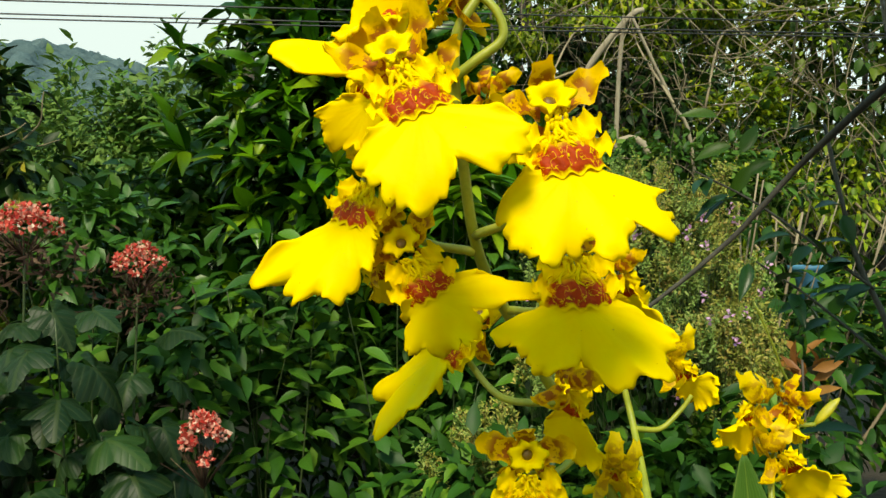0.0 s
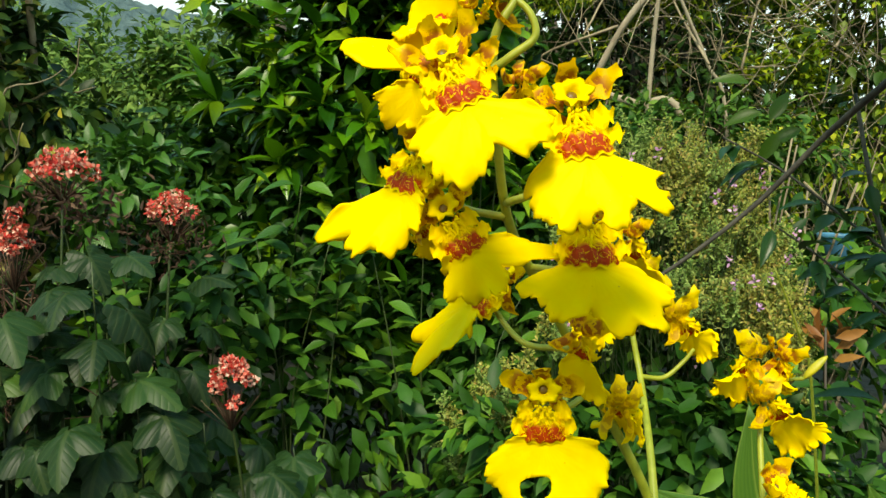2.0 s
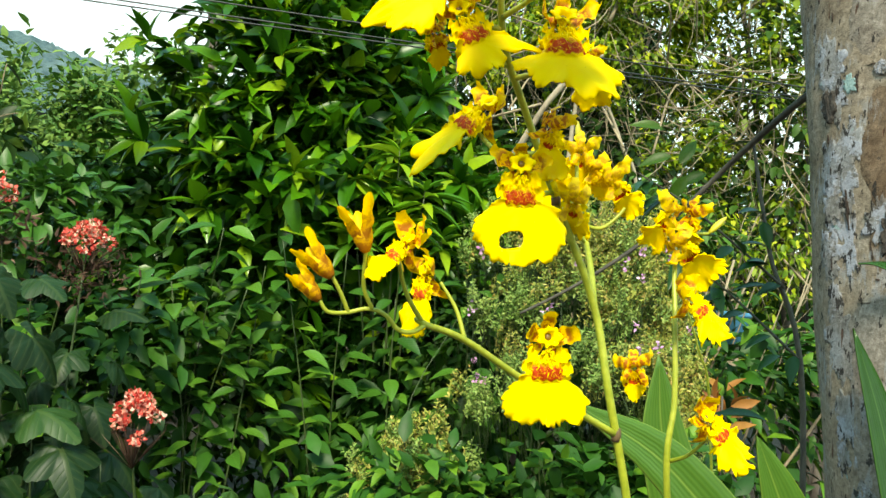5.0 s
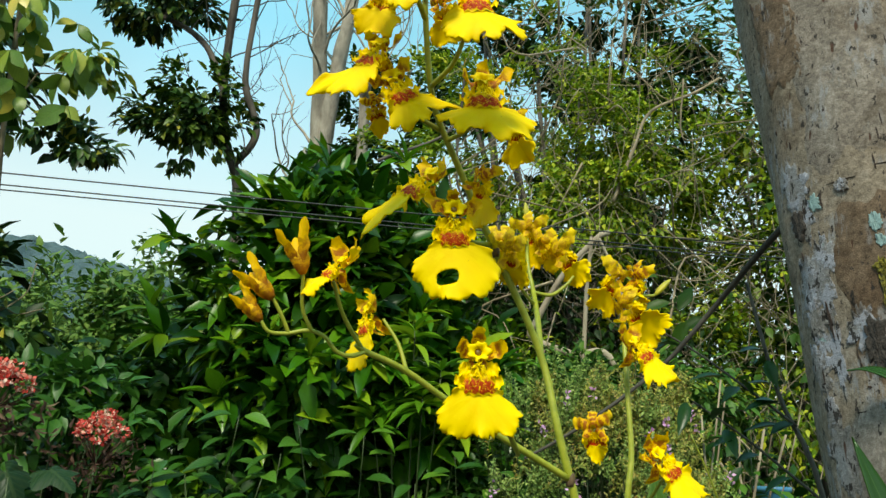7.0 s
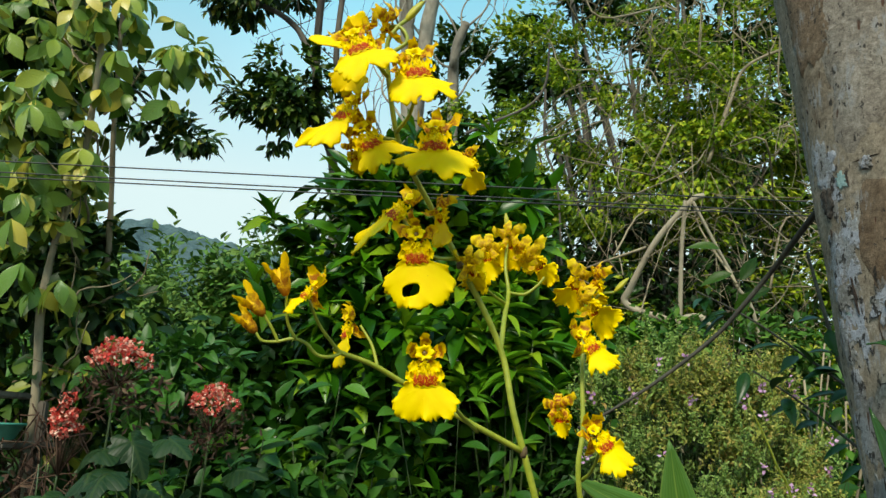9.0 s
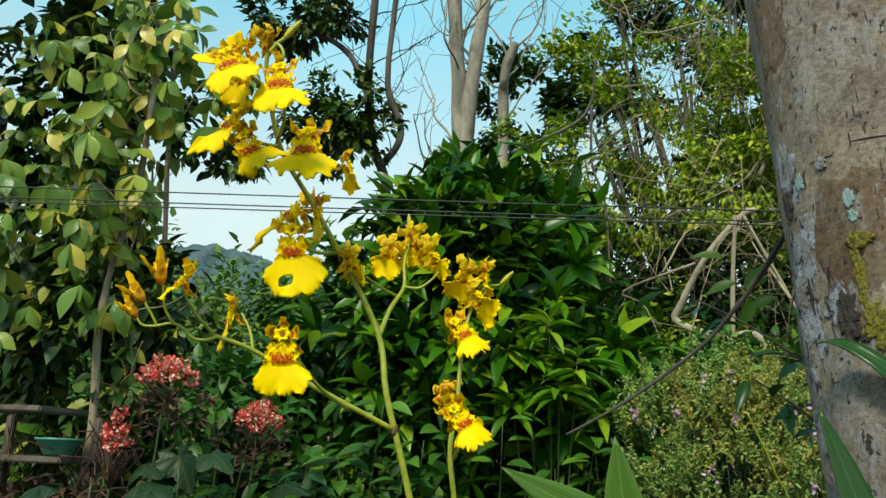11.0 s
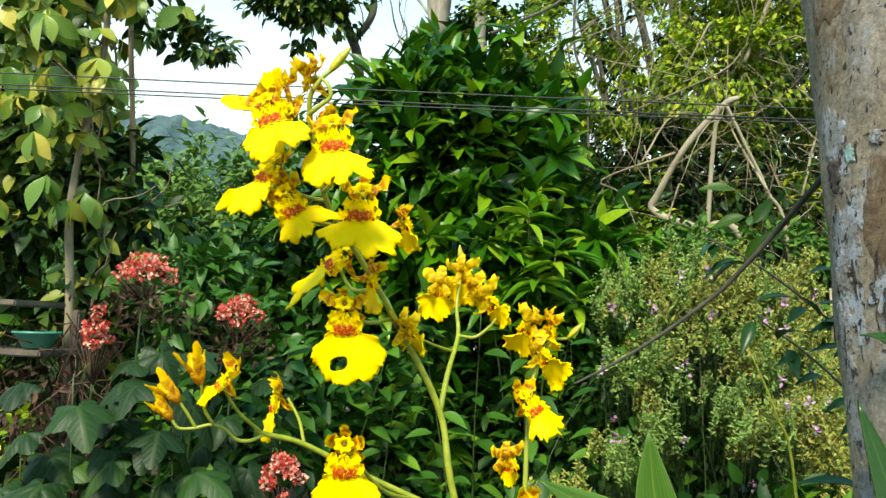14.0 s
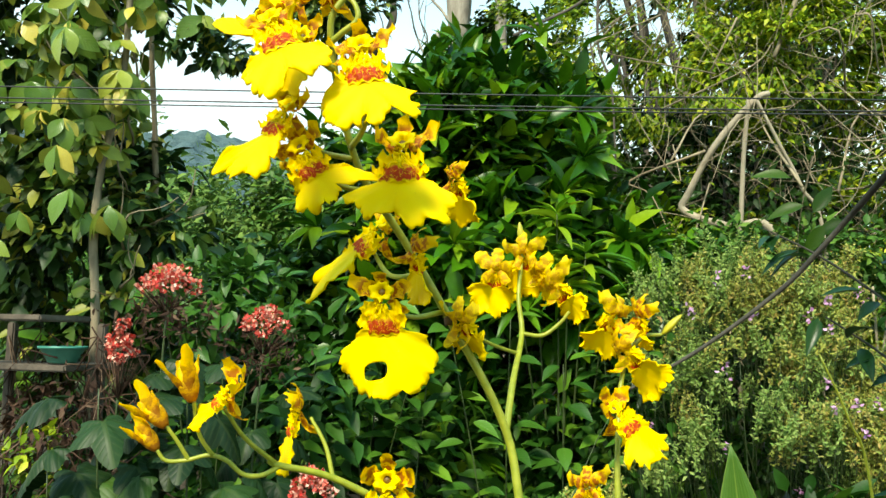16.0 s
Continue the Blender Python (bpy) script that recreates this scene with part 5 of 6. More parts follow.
# ---- the tree with ribbed leaves ----
def ribbed_tree():
    g = np.random.default_rng(55)
    t = thing("tree", (-1.75, 2.95, 0.0), "small tree with large ribbed green and yellowing leaves", "tree")
    b = np.array(t.location)
    lines = [(smooth_line(np.array([(-1.90, 2.86, 0.0), (-1.905, 2.86, 0.95), (-1.890, 2.85, 1.43), (-1.925, 2.85, 1.80), (-1.93, 2.88, 2.13), (-1.86, 2.88, 2.50), (-1.83, 2.85, 2.82), (-1.90, 2.95, 3.6)]) - b, 6), (0.022, 0.012)),
             (smooth_line(np.array([(-1.88, 3.25, 0.0), (-1.88, 3.23, 1.85), (-1.87, 3.18, 2.30), (-1.86, 3.08, 2.78), (-1.88, 3.0, 3.9)]) - b, 6), (0.017, 0.010))]
    for k in range(16):
        z = 1.6 + 0.13 * k
        h = np.array([g.normal(), -0.5 + 0.6 * g.normal(), 0.5])
        lines += branching(np.array([-1.88, 3.02, z]) - b, h, 0.28, 0.006, 1, g, 0.3, 0.7, 2)
    part("trunk", tubes_mesh("trunk", lines, BARK_BROWN, 8, 0.3), t)
    # Leaf masses toned dark to give shade behind the front leaves.
    crown("crown", t, 2000, (-2.48, 3.30, 2.90), (0.48, 0.40, 1.45), BROAD_FAR, 56, 0.12, 0.066, 0.2, 60, 0.15, 0.7, 0.9, label="mass of hanging green leaves, toned dark as inner shade")
    crown("crown", t, 1400, (-2.80, 3.35, 2.85), (0.50, 0.40, 1.55), BROAD_FAR, 57, 0.13, 0.068, 0.2, 40, 0.16, 0.9, 0.5, label="mass of hanging green leaves, toned dark as inner shade")
    crown("crown", t, 1500, (-2.05, 3.15, 1.75), (0.50, 0.30, 0.55), BROAD_FAR, 58, 0.10, 0.055, 0.2, 40, 0.2, 0.7, 0.9, label="mass of hanging green leaves, toned dark as inner shade")

    def open_side(p):
        """The bare gap under the crown's outer boughs."""
        k = 2.8 / p[1]
        return p[0] * k > -1.74 and 2.08 < 1.4 + (p[2] - 1.4) * k < 2.55 or p[2] < 1.80 and abs(p[0] * 2.85 / p[1] + 1.90) < 0.08 or p[2] < 1.66

    n = 0
    while n < 298:
        d = unit(g.normal(size=3))
        if d[1] > 0.1:
            continue
        tip = np.array([-1.94, 2.84, 2.50]) + d * np.array([0.60, 0.34, 1.00]) * (0.55 + 0.5 * g.random())
        tip[0] -= 0.15 * min(1.0, max(0.0, (2.85 - tip[2]) / 0.7))
        if open_side(tip):
            continue
        if n < 90:
            # whorls along the two stems
            line = lines[n // 5 % 2][0]
            tip = line[int(len(line) * (0.56 + 0.36 * g.random()))] + b + np.array([0.08 * g.normal(), -0.10 - 0.15 * g.random(), 0.05])
        for k in range(5):
            a = 2 * math.pi * k / 5 + g.random()
            out = unit(np.array([0.8 * math.cos(a), 0.5 * math.sin(a) - 0.2, -0.8 + 0.35 * g.normal()]))
            L = 0.085 + 0.065 * g.random()
            leaf_part(t, tip, out, (0.8 * g.normal(), -0.8 + 0.4 * g.normal(), 0.55 + 0.4 * g.normal()), L, L * 0.54, BROAD, LEAF_ROUND)
            n += 1
    # the rest of the large leaves, in whorls further in and on the outer twigs
    places, along, ups, lengths = [], [], [], []
    for k in range(170):
        d = unit(g.normal(size=3))
        tip = np.array([-2.02, 2.98, 2.60]) + d * np.array([0.66, 0.30, 1.25]) * (0.35 + 0.7 * g.random())
        tip[0] -= 0.12 * min(1.0, max(0.0, (2.75 - tip[2]) / 0.7))
        if open_side(tip):
            continue
        for q in range(6):
            a = 2 * math.pi * q / 6 + g.random()
            places.append(tip)
            along.append((0.9 * math.cos(a), 0.6 * math.sin(a) - 0.15, -0.65 + 0.4 * g.normal()))
            ups.append((0.8 * g.normal(), -0.6 + 0.5 * g.normal(), 0.7 + 0.4 * g.normal()))
            lengths.append(0.06 + 0.06 * g.random())
    lengths = np.array(lengths)
    part("crown", leaf_cloud("crown", np.array(places) - b, np.array(along), np.array(ups), lengths, lengths * 0.52, BROAD_MASS, LEAF_ROUND), t, "large green and yellowing ribbed leaves", kind="stuff")
    # small-leaved twigs at the crown's edge, against the sky
    crown("crown", t, 300, (-1.47, 2.90, 2.62), (0.20, 0.12, 0.13), BROAD_FAR, 59, 0.065, 0.030, 0.2, 16, 0.26, 0.3, 0.8, label="small dark leaves on the outer twigs")
    crown("crown", t, 90, (-1.42, 2.85, 2.92), (0.10, 0.08, 0.11), BROAD_MASS, 60, 0.075, 0.036, 0.3, 7, 0.40, 0.9, 0.4, label="yellow-green leaves lit at the crown's edge")
    return t


ribbed_tree()


# ---- red-flowered plants ----
def lobed_leaf_mesh(droop, seed):
    """A leaf with five broad pointed lobes that hang from its middle, 1 long."""
    n, rings = 60, (0.30, 0.65, 1.0)
    vs, uvs, fs = [(0, 0.30, 0.0)], [(0.5, 0.3)], []
    for q in rings:
        for i in range(n + 1):
            a = radians(-158 + 316 * i / n)
            lobe = abs(((a / radians(68)) + 0.5) % 1.0 - 0.5) * 2
            r = 0.36 + 0.20 * (1 - lobe) ** 0.8 + 0.20 * math.exp(-(a / 0.38) ** 2) + 0.022 * abs(math.sin(16 * a + seed))
            r *= 0.72 if abs(a) > 2.0 else 1.0
            x, y = q * r * math.sin(a), 0.30 + q * r * math.cos(a)
            far = q * r
            z = -droop * far * far + 0.07 * q * (0.5 - lobe) - 0.10 * abs(x) + 0.02 * math.sin(5 * a + seed) * q
            vs.append((x, y, z))
            uvs.append((0.5 + x / 1.2, max(0, y)))
    fs = [(0, i + 2, i + 1) for i in range(n)]
    for k in range(len(rings) - 1):
        o = 1 + k * (n + 1)
        fs += [(o + i, o + i + 1, o + n + 2 + i, o + n + 1 + i) for i in range(n)]
    return mesh_of("leaf", vs, fs, LOBED, uvs)


LOBED_LEAVES = [lobed_leaf_mesh(0.55, 0.0), lobed_leaf_mesh(0.95, 1.3), lobed_leaf_mesh(0.75, 2.9)]


def lobed(parent, p, along, up, size, form=0):
    a = Vector(unit(along))
    s = a.cross(Vector(up)).normalized()
    m = Matrix((s, a, s.cross(a))).transposed().to_4x4()
    ob = part("leaf", LOBED_LEAVES[form % 3], parent)
    ob.matrix_basis = Matrix.Translation(Vector(p) - Vector(parent.location)) @ m @ Matrix.Scale(size, 4)


def red_plant(head, width, height, seed, foot, spent=True, leaves=14, label=""):
    g = np.random.default_rng(seed)
    t = thing("flowering_plant", (foot[0], foot[1], 0.0), label or "tall plant with a coral-red flower head and large dull lobed leaves", "plant", "red-flowered plants")
    b = np.array(t.location)
    head = np.array(head)
    lines = [(smooth_line(np.array([b, (b + head) / 2 + 0.03 * g.normal(size=3), head - np.array([0, 0, height])]) - b, 8), (0.007, 0.0035))]
    part("stem", tubes_mesh("stem", lines, DARKSTEM, 7), t)
    heads = []
    for k in range(11):
        a, q = 2.4 * k, math.sqrt((k + 0.5) / 11)
        heads.append(head + np.array([math.cos(a) * q * width * 0.42, math.sin(a) * q * width * 0.42, height * (0.40 - 0.75 * q * q) + 0.01 * g.normal()]))
    n = 46
    p = np.vstack([c + unit(g.normal(size=(n, 3))) * np.array([1.0, 1.0, 0.8]) * width * 0.115 * (0.75 + 0.35 * g.random((n, 1))) for c in heads])
    mid = np.repeat(np.array(heads), n, axis=0)
    along = unit(unit(p - mid) + 0.7 * g.normal(size=p.shape))
    part("flower_head", leaf_cloud("flower_head", p - b, along, g.normal(size=p.shape), 0.010 + 0.007 * g.random(len(p)), 0.010 + 0.005 * g.random(len(p)), RED), t, "coral-red cluster of small flowers", kind="stuff")
    twigs = []
    for k in range(40):
        q = head + np.array([g.normal() * width / 3, g.normal() * width / 3, -height * (0.2 + 0.3 * g.random())])
        twigs.append((np.array([head - np.array([0, 0, height * 1.3]), q]) - b, (0.0016, 0.0008)))
    part("flower_stalk", tubes_mesh("flower_stalk", twigs, SPENT, 4), t, kind="stuff")
    if spent:
        n = 210
        p = head + np.array([0, 0, -height * 0.9 - 0.05]) + g.normal(size=(n, 3)) * np.array([width * 0.42, width * 0.35, 0.045])
        part("spent_tier", leaf_cloud("spent_tier", p - b, unit(g.normal(size=(n, 3))), g.normal(size=(n, 3)), 0.022 + 0.02 * g.random(n), 0.006 + 0.006 * g.random(n), SPENT), t, "brown spent flower stalks below the red head", kind="stuff")
    for k in range(leaves):
        a = 2.4 * k
        z = head[2] - height - 0.16 - 0.055 * k
        if z < 0.1:
            break
        c = b + (head - b) * (z / head[2])
        c[2] = z
        out = np.array([math.cos(a), math.sin(a) - 0.2, 0.15])
        size = 0.12 + 0.06 * g.random() + 0.003 * k
        lobed(t, c + unit(out) * (0.05 + 0.06 * g.random()), out + np.array([0.2 * g.normal(), -0.2, -0.75 + 0.3 * g.normal()]), out * 0.5 + np.array([0.2 * g.normal(), -0.5, 0.8]), size, k)


red_plant((-1.215, 2.21, 1.600), 0.21, 0.085, 61, (-1.22, 2.3))
red_plant((-1.03, 2.55, 1.485), 0.185, 0.10, 62, (-1.0, 2.6))
red_plant((-0.715, 2.21, 0.975), 0.15, 0.12, 63, (-0.74, 2.3), False)
red_plant((-1.37, 2.22, 1.40), 0.10, 0.14, 64, (-1.42, 2.3), False)
for k, (x, y, z) in enumerate([(-1.55, 2.15, 1.02), (-1.0, 2.2, 1.0), (-0.85, 2.35, 0.82), (-1.25, 2.1, 0.88), (-1.75, 2.3, 0.9), (-0.6, 2.5, 0.7), (-1.10, 2.15, 1.34), (-1.36, 2.10, 1.28)]):
    g = np.random.default_rng(70 + k)
    t = thing("leafy_plant", (x, y, 0.0), "bushy plant with large dull green lobed leaves", "plant", "lobed-leaf plants")
    part("stem", tubes_mesh("stem", [(smooth_line([(0, 0, 0), (0.02, 0.01, z / 2), (0, 0, z - 0.02)], 6), (0.006, 0.002))], DARKSTEM, 7), t)
    for j in range(15):
        a = 2.4 * j + k
        c = np.array([x, y, z - 0.045 * j])
        out = np.array([math.cos(a), math.sin(a) - 0.25, 0.1])
        lobed(t, c + unit(out) * (0.06 + 0.09 * g.random()), out + np.array([0.2 * g.normal(), -0.2, -0.75 + 0.3 * g.normal()]), out * 0.5 + np.array([0.2 * g.normal(), -0.5, 0.8]), 0.12 + 0.07 * g.random(), j)

bush = thing("bush", (-1.42, 2.95, 0.0), "small bush of bright green leaves behind the red flowers", "bush")
part("stem", tubes_mesh("stem", [(smooth_line([(0.02 * k, 0, 0), (0.03 * k, 0.02, 0.8), (0.07 * k, -0.02, 1.5)], 5), (0.006, 0.002)) for k in (-3, -1, 1, 3)], DARKSTEM, 5), bush)
crown("crown", bush, 420, (-1.40, 2.95, 1.52), (0.40, 0.16, 0.20), OVAL_ONE, 78, 0.085, 0.040, 0.2, 26, 0.22, 0.4, 0.8, label="bright green leaves")

# ---- shelf corner with the turquoise pot ----
shelf = thing("shelf", (-1.93, 2.62, 0.0), "dark weathered plank shelf on posts", "shelf")


def box_mesh(name, size, mat, bevel=0.006):
    bm = bmesh.new()
    bmesh.ops.create_cube(bm, size=1.0)
    bmesh.ops.scale(bm, vec=size, verts=bm.verts)
    bmesh.ops.bevel(bm, geom=bm.edges[:], offset=bevel, segments=2, affect="EDGES")
    me = bpy.data.meshes.new(name)
    bm.to_mesh(me)
    bm.free()
    me.materials.append(mat)
    return me


part("board", box_mesh("board", (0.36, 0.30, 0.024), WOOD), shelf, "", Matrix.Translation((-0.07, -0.05, 1.475)))
part("board", box_mesh("board", (0.50, 0.34, 0.024), WOOD), shelf, "", Matrix.Translation((-0.05, 0.0, 1.295)))
for sx, sy in ((-0.26, -0.12), (-0.26, 0.13), (0.14, 0.13)):
    part("post", box_mesh("post", (0.034, 0.034, 1.46), WOOD), shelf, "", Matrix.Translation((sx, sy, 0.73)))


def bowl(name, place, r, h, mat, label, category):
    prof = [(0.0, 0.0), (r * 0.55, 0.0), (r * 0.62, 0.004), (r * 0.95, h * 0.82), (r * 0.97, h * 0.84), (r * 1.06, h * 0.86), (r * 1.07, h), (r * 1.0, h), (r * 0.93, h * 0.85), (r * 0.6, h * 0.2), (0.0, h * 0.2)]
    n = 40
    vs, fs = [], []
    for q, z in prof:
        for k in range(n):
            a = 2 * math.pi * k / n
            vs.append((q * math.cos(a), q * math.sin(a), z))
    for i in range(len(prof) - 1):
        for k in range(n):
            fs.append((i * n + k, i * n + (k + 1) % n, (i + 1) * n + (k + 1) % n, (i + 1) * n + k))
    ob = new(name, mesh_of(name, vs, fs, mat))
    ob.location = place
    return tagged(ob, label, category)


bowl("plant_pot", (-1.80, 2.53, 1.312), 0.080, 0.062, POT, "turquoise plastic plant pot on a plank shelf", "pot")
dryb = thing("dried_plant", (-1.75, 2.58, 0.0), "tangle of brown dried stems round the shelf", "plant", kind="stuff")
g = np.random.default_rng(81)
dl = []
for k in range(190):
    s = np.array([g.uniform(-0.34, 0.22), g.uniform(-0.12, 0.14), g.uniform(0.6, 1.45)])
    dl.append((smooth_line([s, s + g.normal(size=3) * 0.07 + np.array([0, 0, -0.08]), s + g.normal(size=3) * 0.10 + np.array([0, 0, -0.22])], 4), (0.0032, 0.0012)))
part("stem", tubes_mesh("stem", dl, SPENT, 5), dryb)
crown("crown", dryb, 260, (-1.84, 2.56, 1.08), (0.24, 0.10, 0.20), SPENT, 82, 0.045, 0.020, 0.1, 22, 0.3, 0.8, 0.8, label="withered red-brown leaves")
crown("crown", dryb, 110, (-1.88, 2.48, 0.98), (0.16, 0.08, 0.13), LIGHT, 83, 0.050, 0.026, 0.2, 12, 0.3, 0.4, 0.8, label="small yellow-green leaves")

# ---- thicket of dry vines and pale forked branches ----
fork = branch_thing("fallen_branch", [
    (smooth_line([(1.10, 4.35, 2.80), (1.02, 4.33, 2.755), (0.828, 4.42, 2.535), (0.69, 4.50, 2.28), (0.655, 4.53, 2.19), (0.76, 4.50, 2.12), (0.90, 4.48, 2.07), (1.2, 4.5, 1.9), (1.5, 4.6, 0.0)], 8), (0.016, 0.025)),
    (smooth_line([(0.99, 4.32, 2.76), (0.975, 4.40, 2.5), (0.965, 4.45, 2.2), (0.95, 4.5, 1.6), (0.95, 4.55, 0.0)], 6), (0.012, 0.015)),
    (smooth_line([(1.03, 4.31, 2.75), (1.15, 4.36, 2.52), (1.27, 4.40, 2.28), (1.4, 4.45, 1.9), (1.45, 4.5, 0.0)], 6), (0.009, 0.011))], BARK_TAN, "pale bare forked branch leaning in the thicket", "branch", 10)

thicket = thing("thicket", (1.1, 4.9, 0.0), "tangled dry vines and thin bare stems", "vines", kind="stuff")
g = np.random.default_rng(90)
vl = []
for k in range(620):
    s = np.array([g.uniform(-0.6, 1.7), g.uniform(-0.7, 0.8), g.uniform(1.3, 4.6)])
    d = unit(np.array([g.normal(), 0.4 * g.normal(), g.normal() * 1.3]))
    c = g.normal(size=3) * 0.22
    L = 0.4 + 0.7 * g.random()
    vl.append((smooth_line([s, s + d * L * 0.33 + c, s + d * L * 0.66 + c * 0.5 + g.normal(size=3) * 0.08, s + d * L + g.normal(size=3) * 0.12], 4), (0.0018 + 0.0075 * g.random() ** 3, 0.0013)))
near = sorted(vl, key=lambda v: v[0][:, 1].mean())
for v in near[:298]:
    part("vine", tubes_mesh("vine", [v], DRY, 5), thicket)
part("vine", tubes_mesh("vine", near[298:], DRY, 5), thicket, kind="stuff")
for pts, r in (([(1.20, 4.62, 3.1), (1.34, 4.6, 3.47), (1.46, 4.6, 3.74), (1.75, 4.6, 3.89), (1.95, 4.6, 4.02)], 0.013), ([(-0.35, 4.8, 3.38), (-0.25, 4.8, 3.43), (0.06, 4.8, 3.57), (0.19, 4.8, 3.74), (0.22, 4.8, 4.05)], 0.013), ([(0.19, 4.8, 3.70), (0.19, 4.8, 3.28), (0.27, 4.8, 3.00), (0.30, 4.85, 2.4)], 0.010)):
    part("branch", tubes_mesh("branch", [(smooth_line(np.array(pts) - np.array(thicket.location), 6), (r, r * 0.6))], DRY if r == 0.013 and pts[0][0] > 1 else BARK_DARK, 8, 0.2), thicket)


def leafy_mass(name, place, label, category, blobs, stems=None, mat_stem=BARK_DARK):
    t = thing(name, place, label, category)
    if stems:
        part("branch", tubes_mesh("branch", [(np.asarray(l) - np.array(place), r) for l, r in stems], mat_stem, 6), t)
    for k, b in enumerate(blobs):
        crown("crown", t, **b)
    return t


def stems_for(centre, radii, n, r, seed, foot):
    g = np.random.default_rng(seed)
    out = []
    for k in range(n):
        end = np.array(centre) + unit(g.normal(size=3)) * np.array(radii) * 0.85
        mid = (np.array(foot) + end) / 2 + g.normal(size=3) * 0.12
        out.append((smooth_line([np.array(foot) + g.normal(size=3) * np.array([0.08, 0.08, 0]), mid, end], 6), (r, r * 0.3)))
    return out


leafy_mass("vine_shrub", (1.0, 5.4, 0.0), "tall shrub overgrown with small yellow-green vine leaves", "shrub", [
    dict(n=16500, centre=(0.80, 5.35, 3.60), radii=(1.46, 0.6, 1.35), mat=LIGHT, seed=101, length=0.047, width=0.026, shell=0.10, clumps=100, clump_size=0.075, hang=0.3, gaps=0.30),
    dict(n=6000, centre=(1.45, 4.95, 3.55), radii=(1.0, 0.3, 0.85), mat=LIGHT, seed=107, length=0.045, width=0.025, shell=0.15, clumps=50, clump_size=0.12, gaps=0.30),
    dict(n=4200, centre=(1.20, 4.80, 3.15), radii=(0.62, 0.25, 0.36), mat=LIGHT, seed=105, length=0.05, width=0.026, shell=0.15, clumps=36, clump_size=0.17),
    dict(n=2600, centre=(1.05, 4.25, 1.78), radii=(0.75, 0.25, 0.34), mat=MIDLEAF, seed=104, length=0.062, width=0.034, shell=0.2, clumps=24, clump_size=0.3),
    dict(n=3000, centre=(1.35, 4.85, 2.1), radii=(0.95, 0.25, 0.75), mat=LIGHT, seed=106, length=0.05, width=0.026, shell=0.2, clumps=34, clump_size=0.14),
    # Dark-toned masses behind; shade among the vines is in their colour.
    dict(n=3400, centre=(0.78, 5.75, 2.55), radii=(0.95, 0.30, 0.62), mat=SHADE_LEAF, seed=108, length=0.085, width=0.042, shell=0.1, clumps=50, clump_size=0.24),
    dict(n=2800, centre=(1.35, 5.2, 2.0), radii=(1.1, 0.6, 0.9), mat=SHADE_LEAF, seed=102, length=0.075, width=0.038, shell=0.2, clumps=30, clump_size=0.35),
], stems_for((0.95, 5.35, 3.2), (1.2, 0.5, 1.2), 22, 0.022, 103, (1.0, 5.4, 0.0)))

leafy_mass("tree", (1.5, 7.6, 0.0), "tall dark evergreen tree with gaps of sky in its crown", "tree", [
    dict(n=13000, centre=(1.75, 7.9, 4.8), radii=(2.1, 0.5, 2.6), mat=SHADE_LEAF, seed=114, length=0.12, width=0.06, shell=0.1, clumps=90, clump_size=0.080, gaps=0.26),
    dict(n=3800, centre=(1.65, 7.4, 5.3), radii=(1.75, 0.7, 2.2), mat=CANOPY, seed=111, length=0.10, width=0.05, shell=0.15, clumps=90, clump_size=0.085, gaps=0.26),
], stems_for((1.45, 7.6, 5.2), (1.5, 0.7, 2.0), 26, 0.05, 113, (1.5, 7.6, 0.0)))

leafy_mass("tree", (3.2, 5.6, 0.0), "dense leafy tree beyond the thicket", "tree", [
    dict(n=7500, centre=(3.0, 5.6, 3.0), radii=(1.3, 0.9, 2.4), mat=CANOPY, seed=121, length=0.09, width=0.045, shell=0.3, clumps=34, clump_size=0.34),
    dict(n=6000, centre=(2.5, 4.9, 2.5), radii=(0.95, 0.5, 1.7), mat=LIGHT, seed=122, length=0.055, width=0.029, shell=0.2, clumps=50, clump_size=0.16),
], stems_for((3.0, 5.6, 3.0), (1.1, 0.8, 2.2), 14, 0.04, 123, (3.2, 5.6, 0.0)))

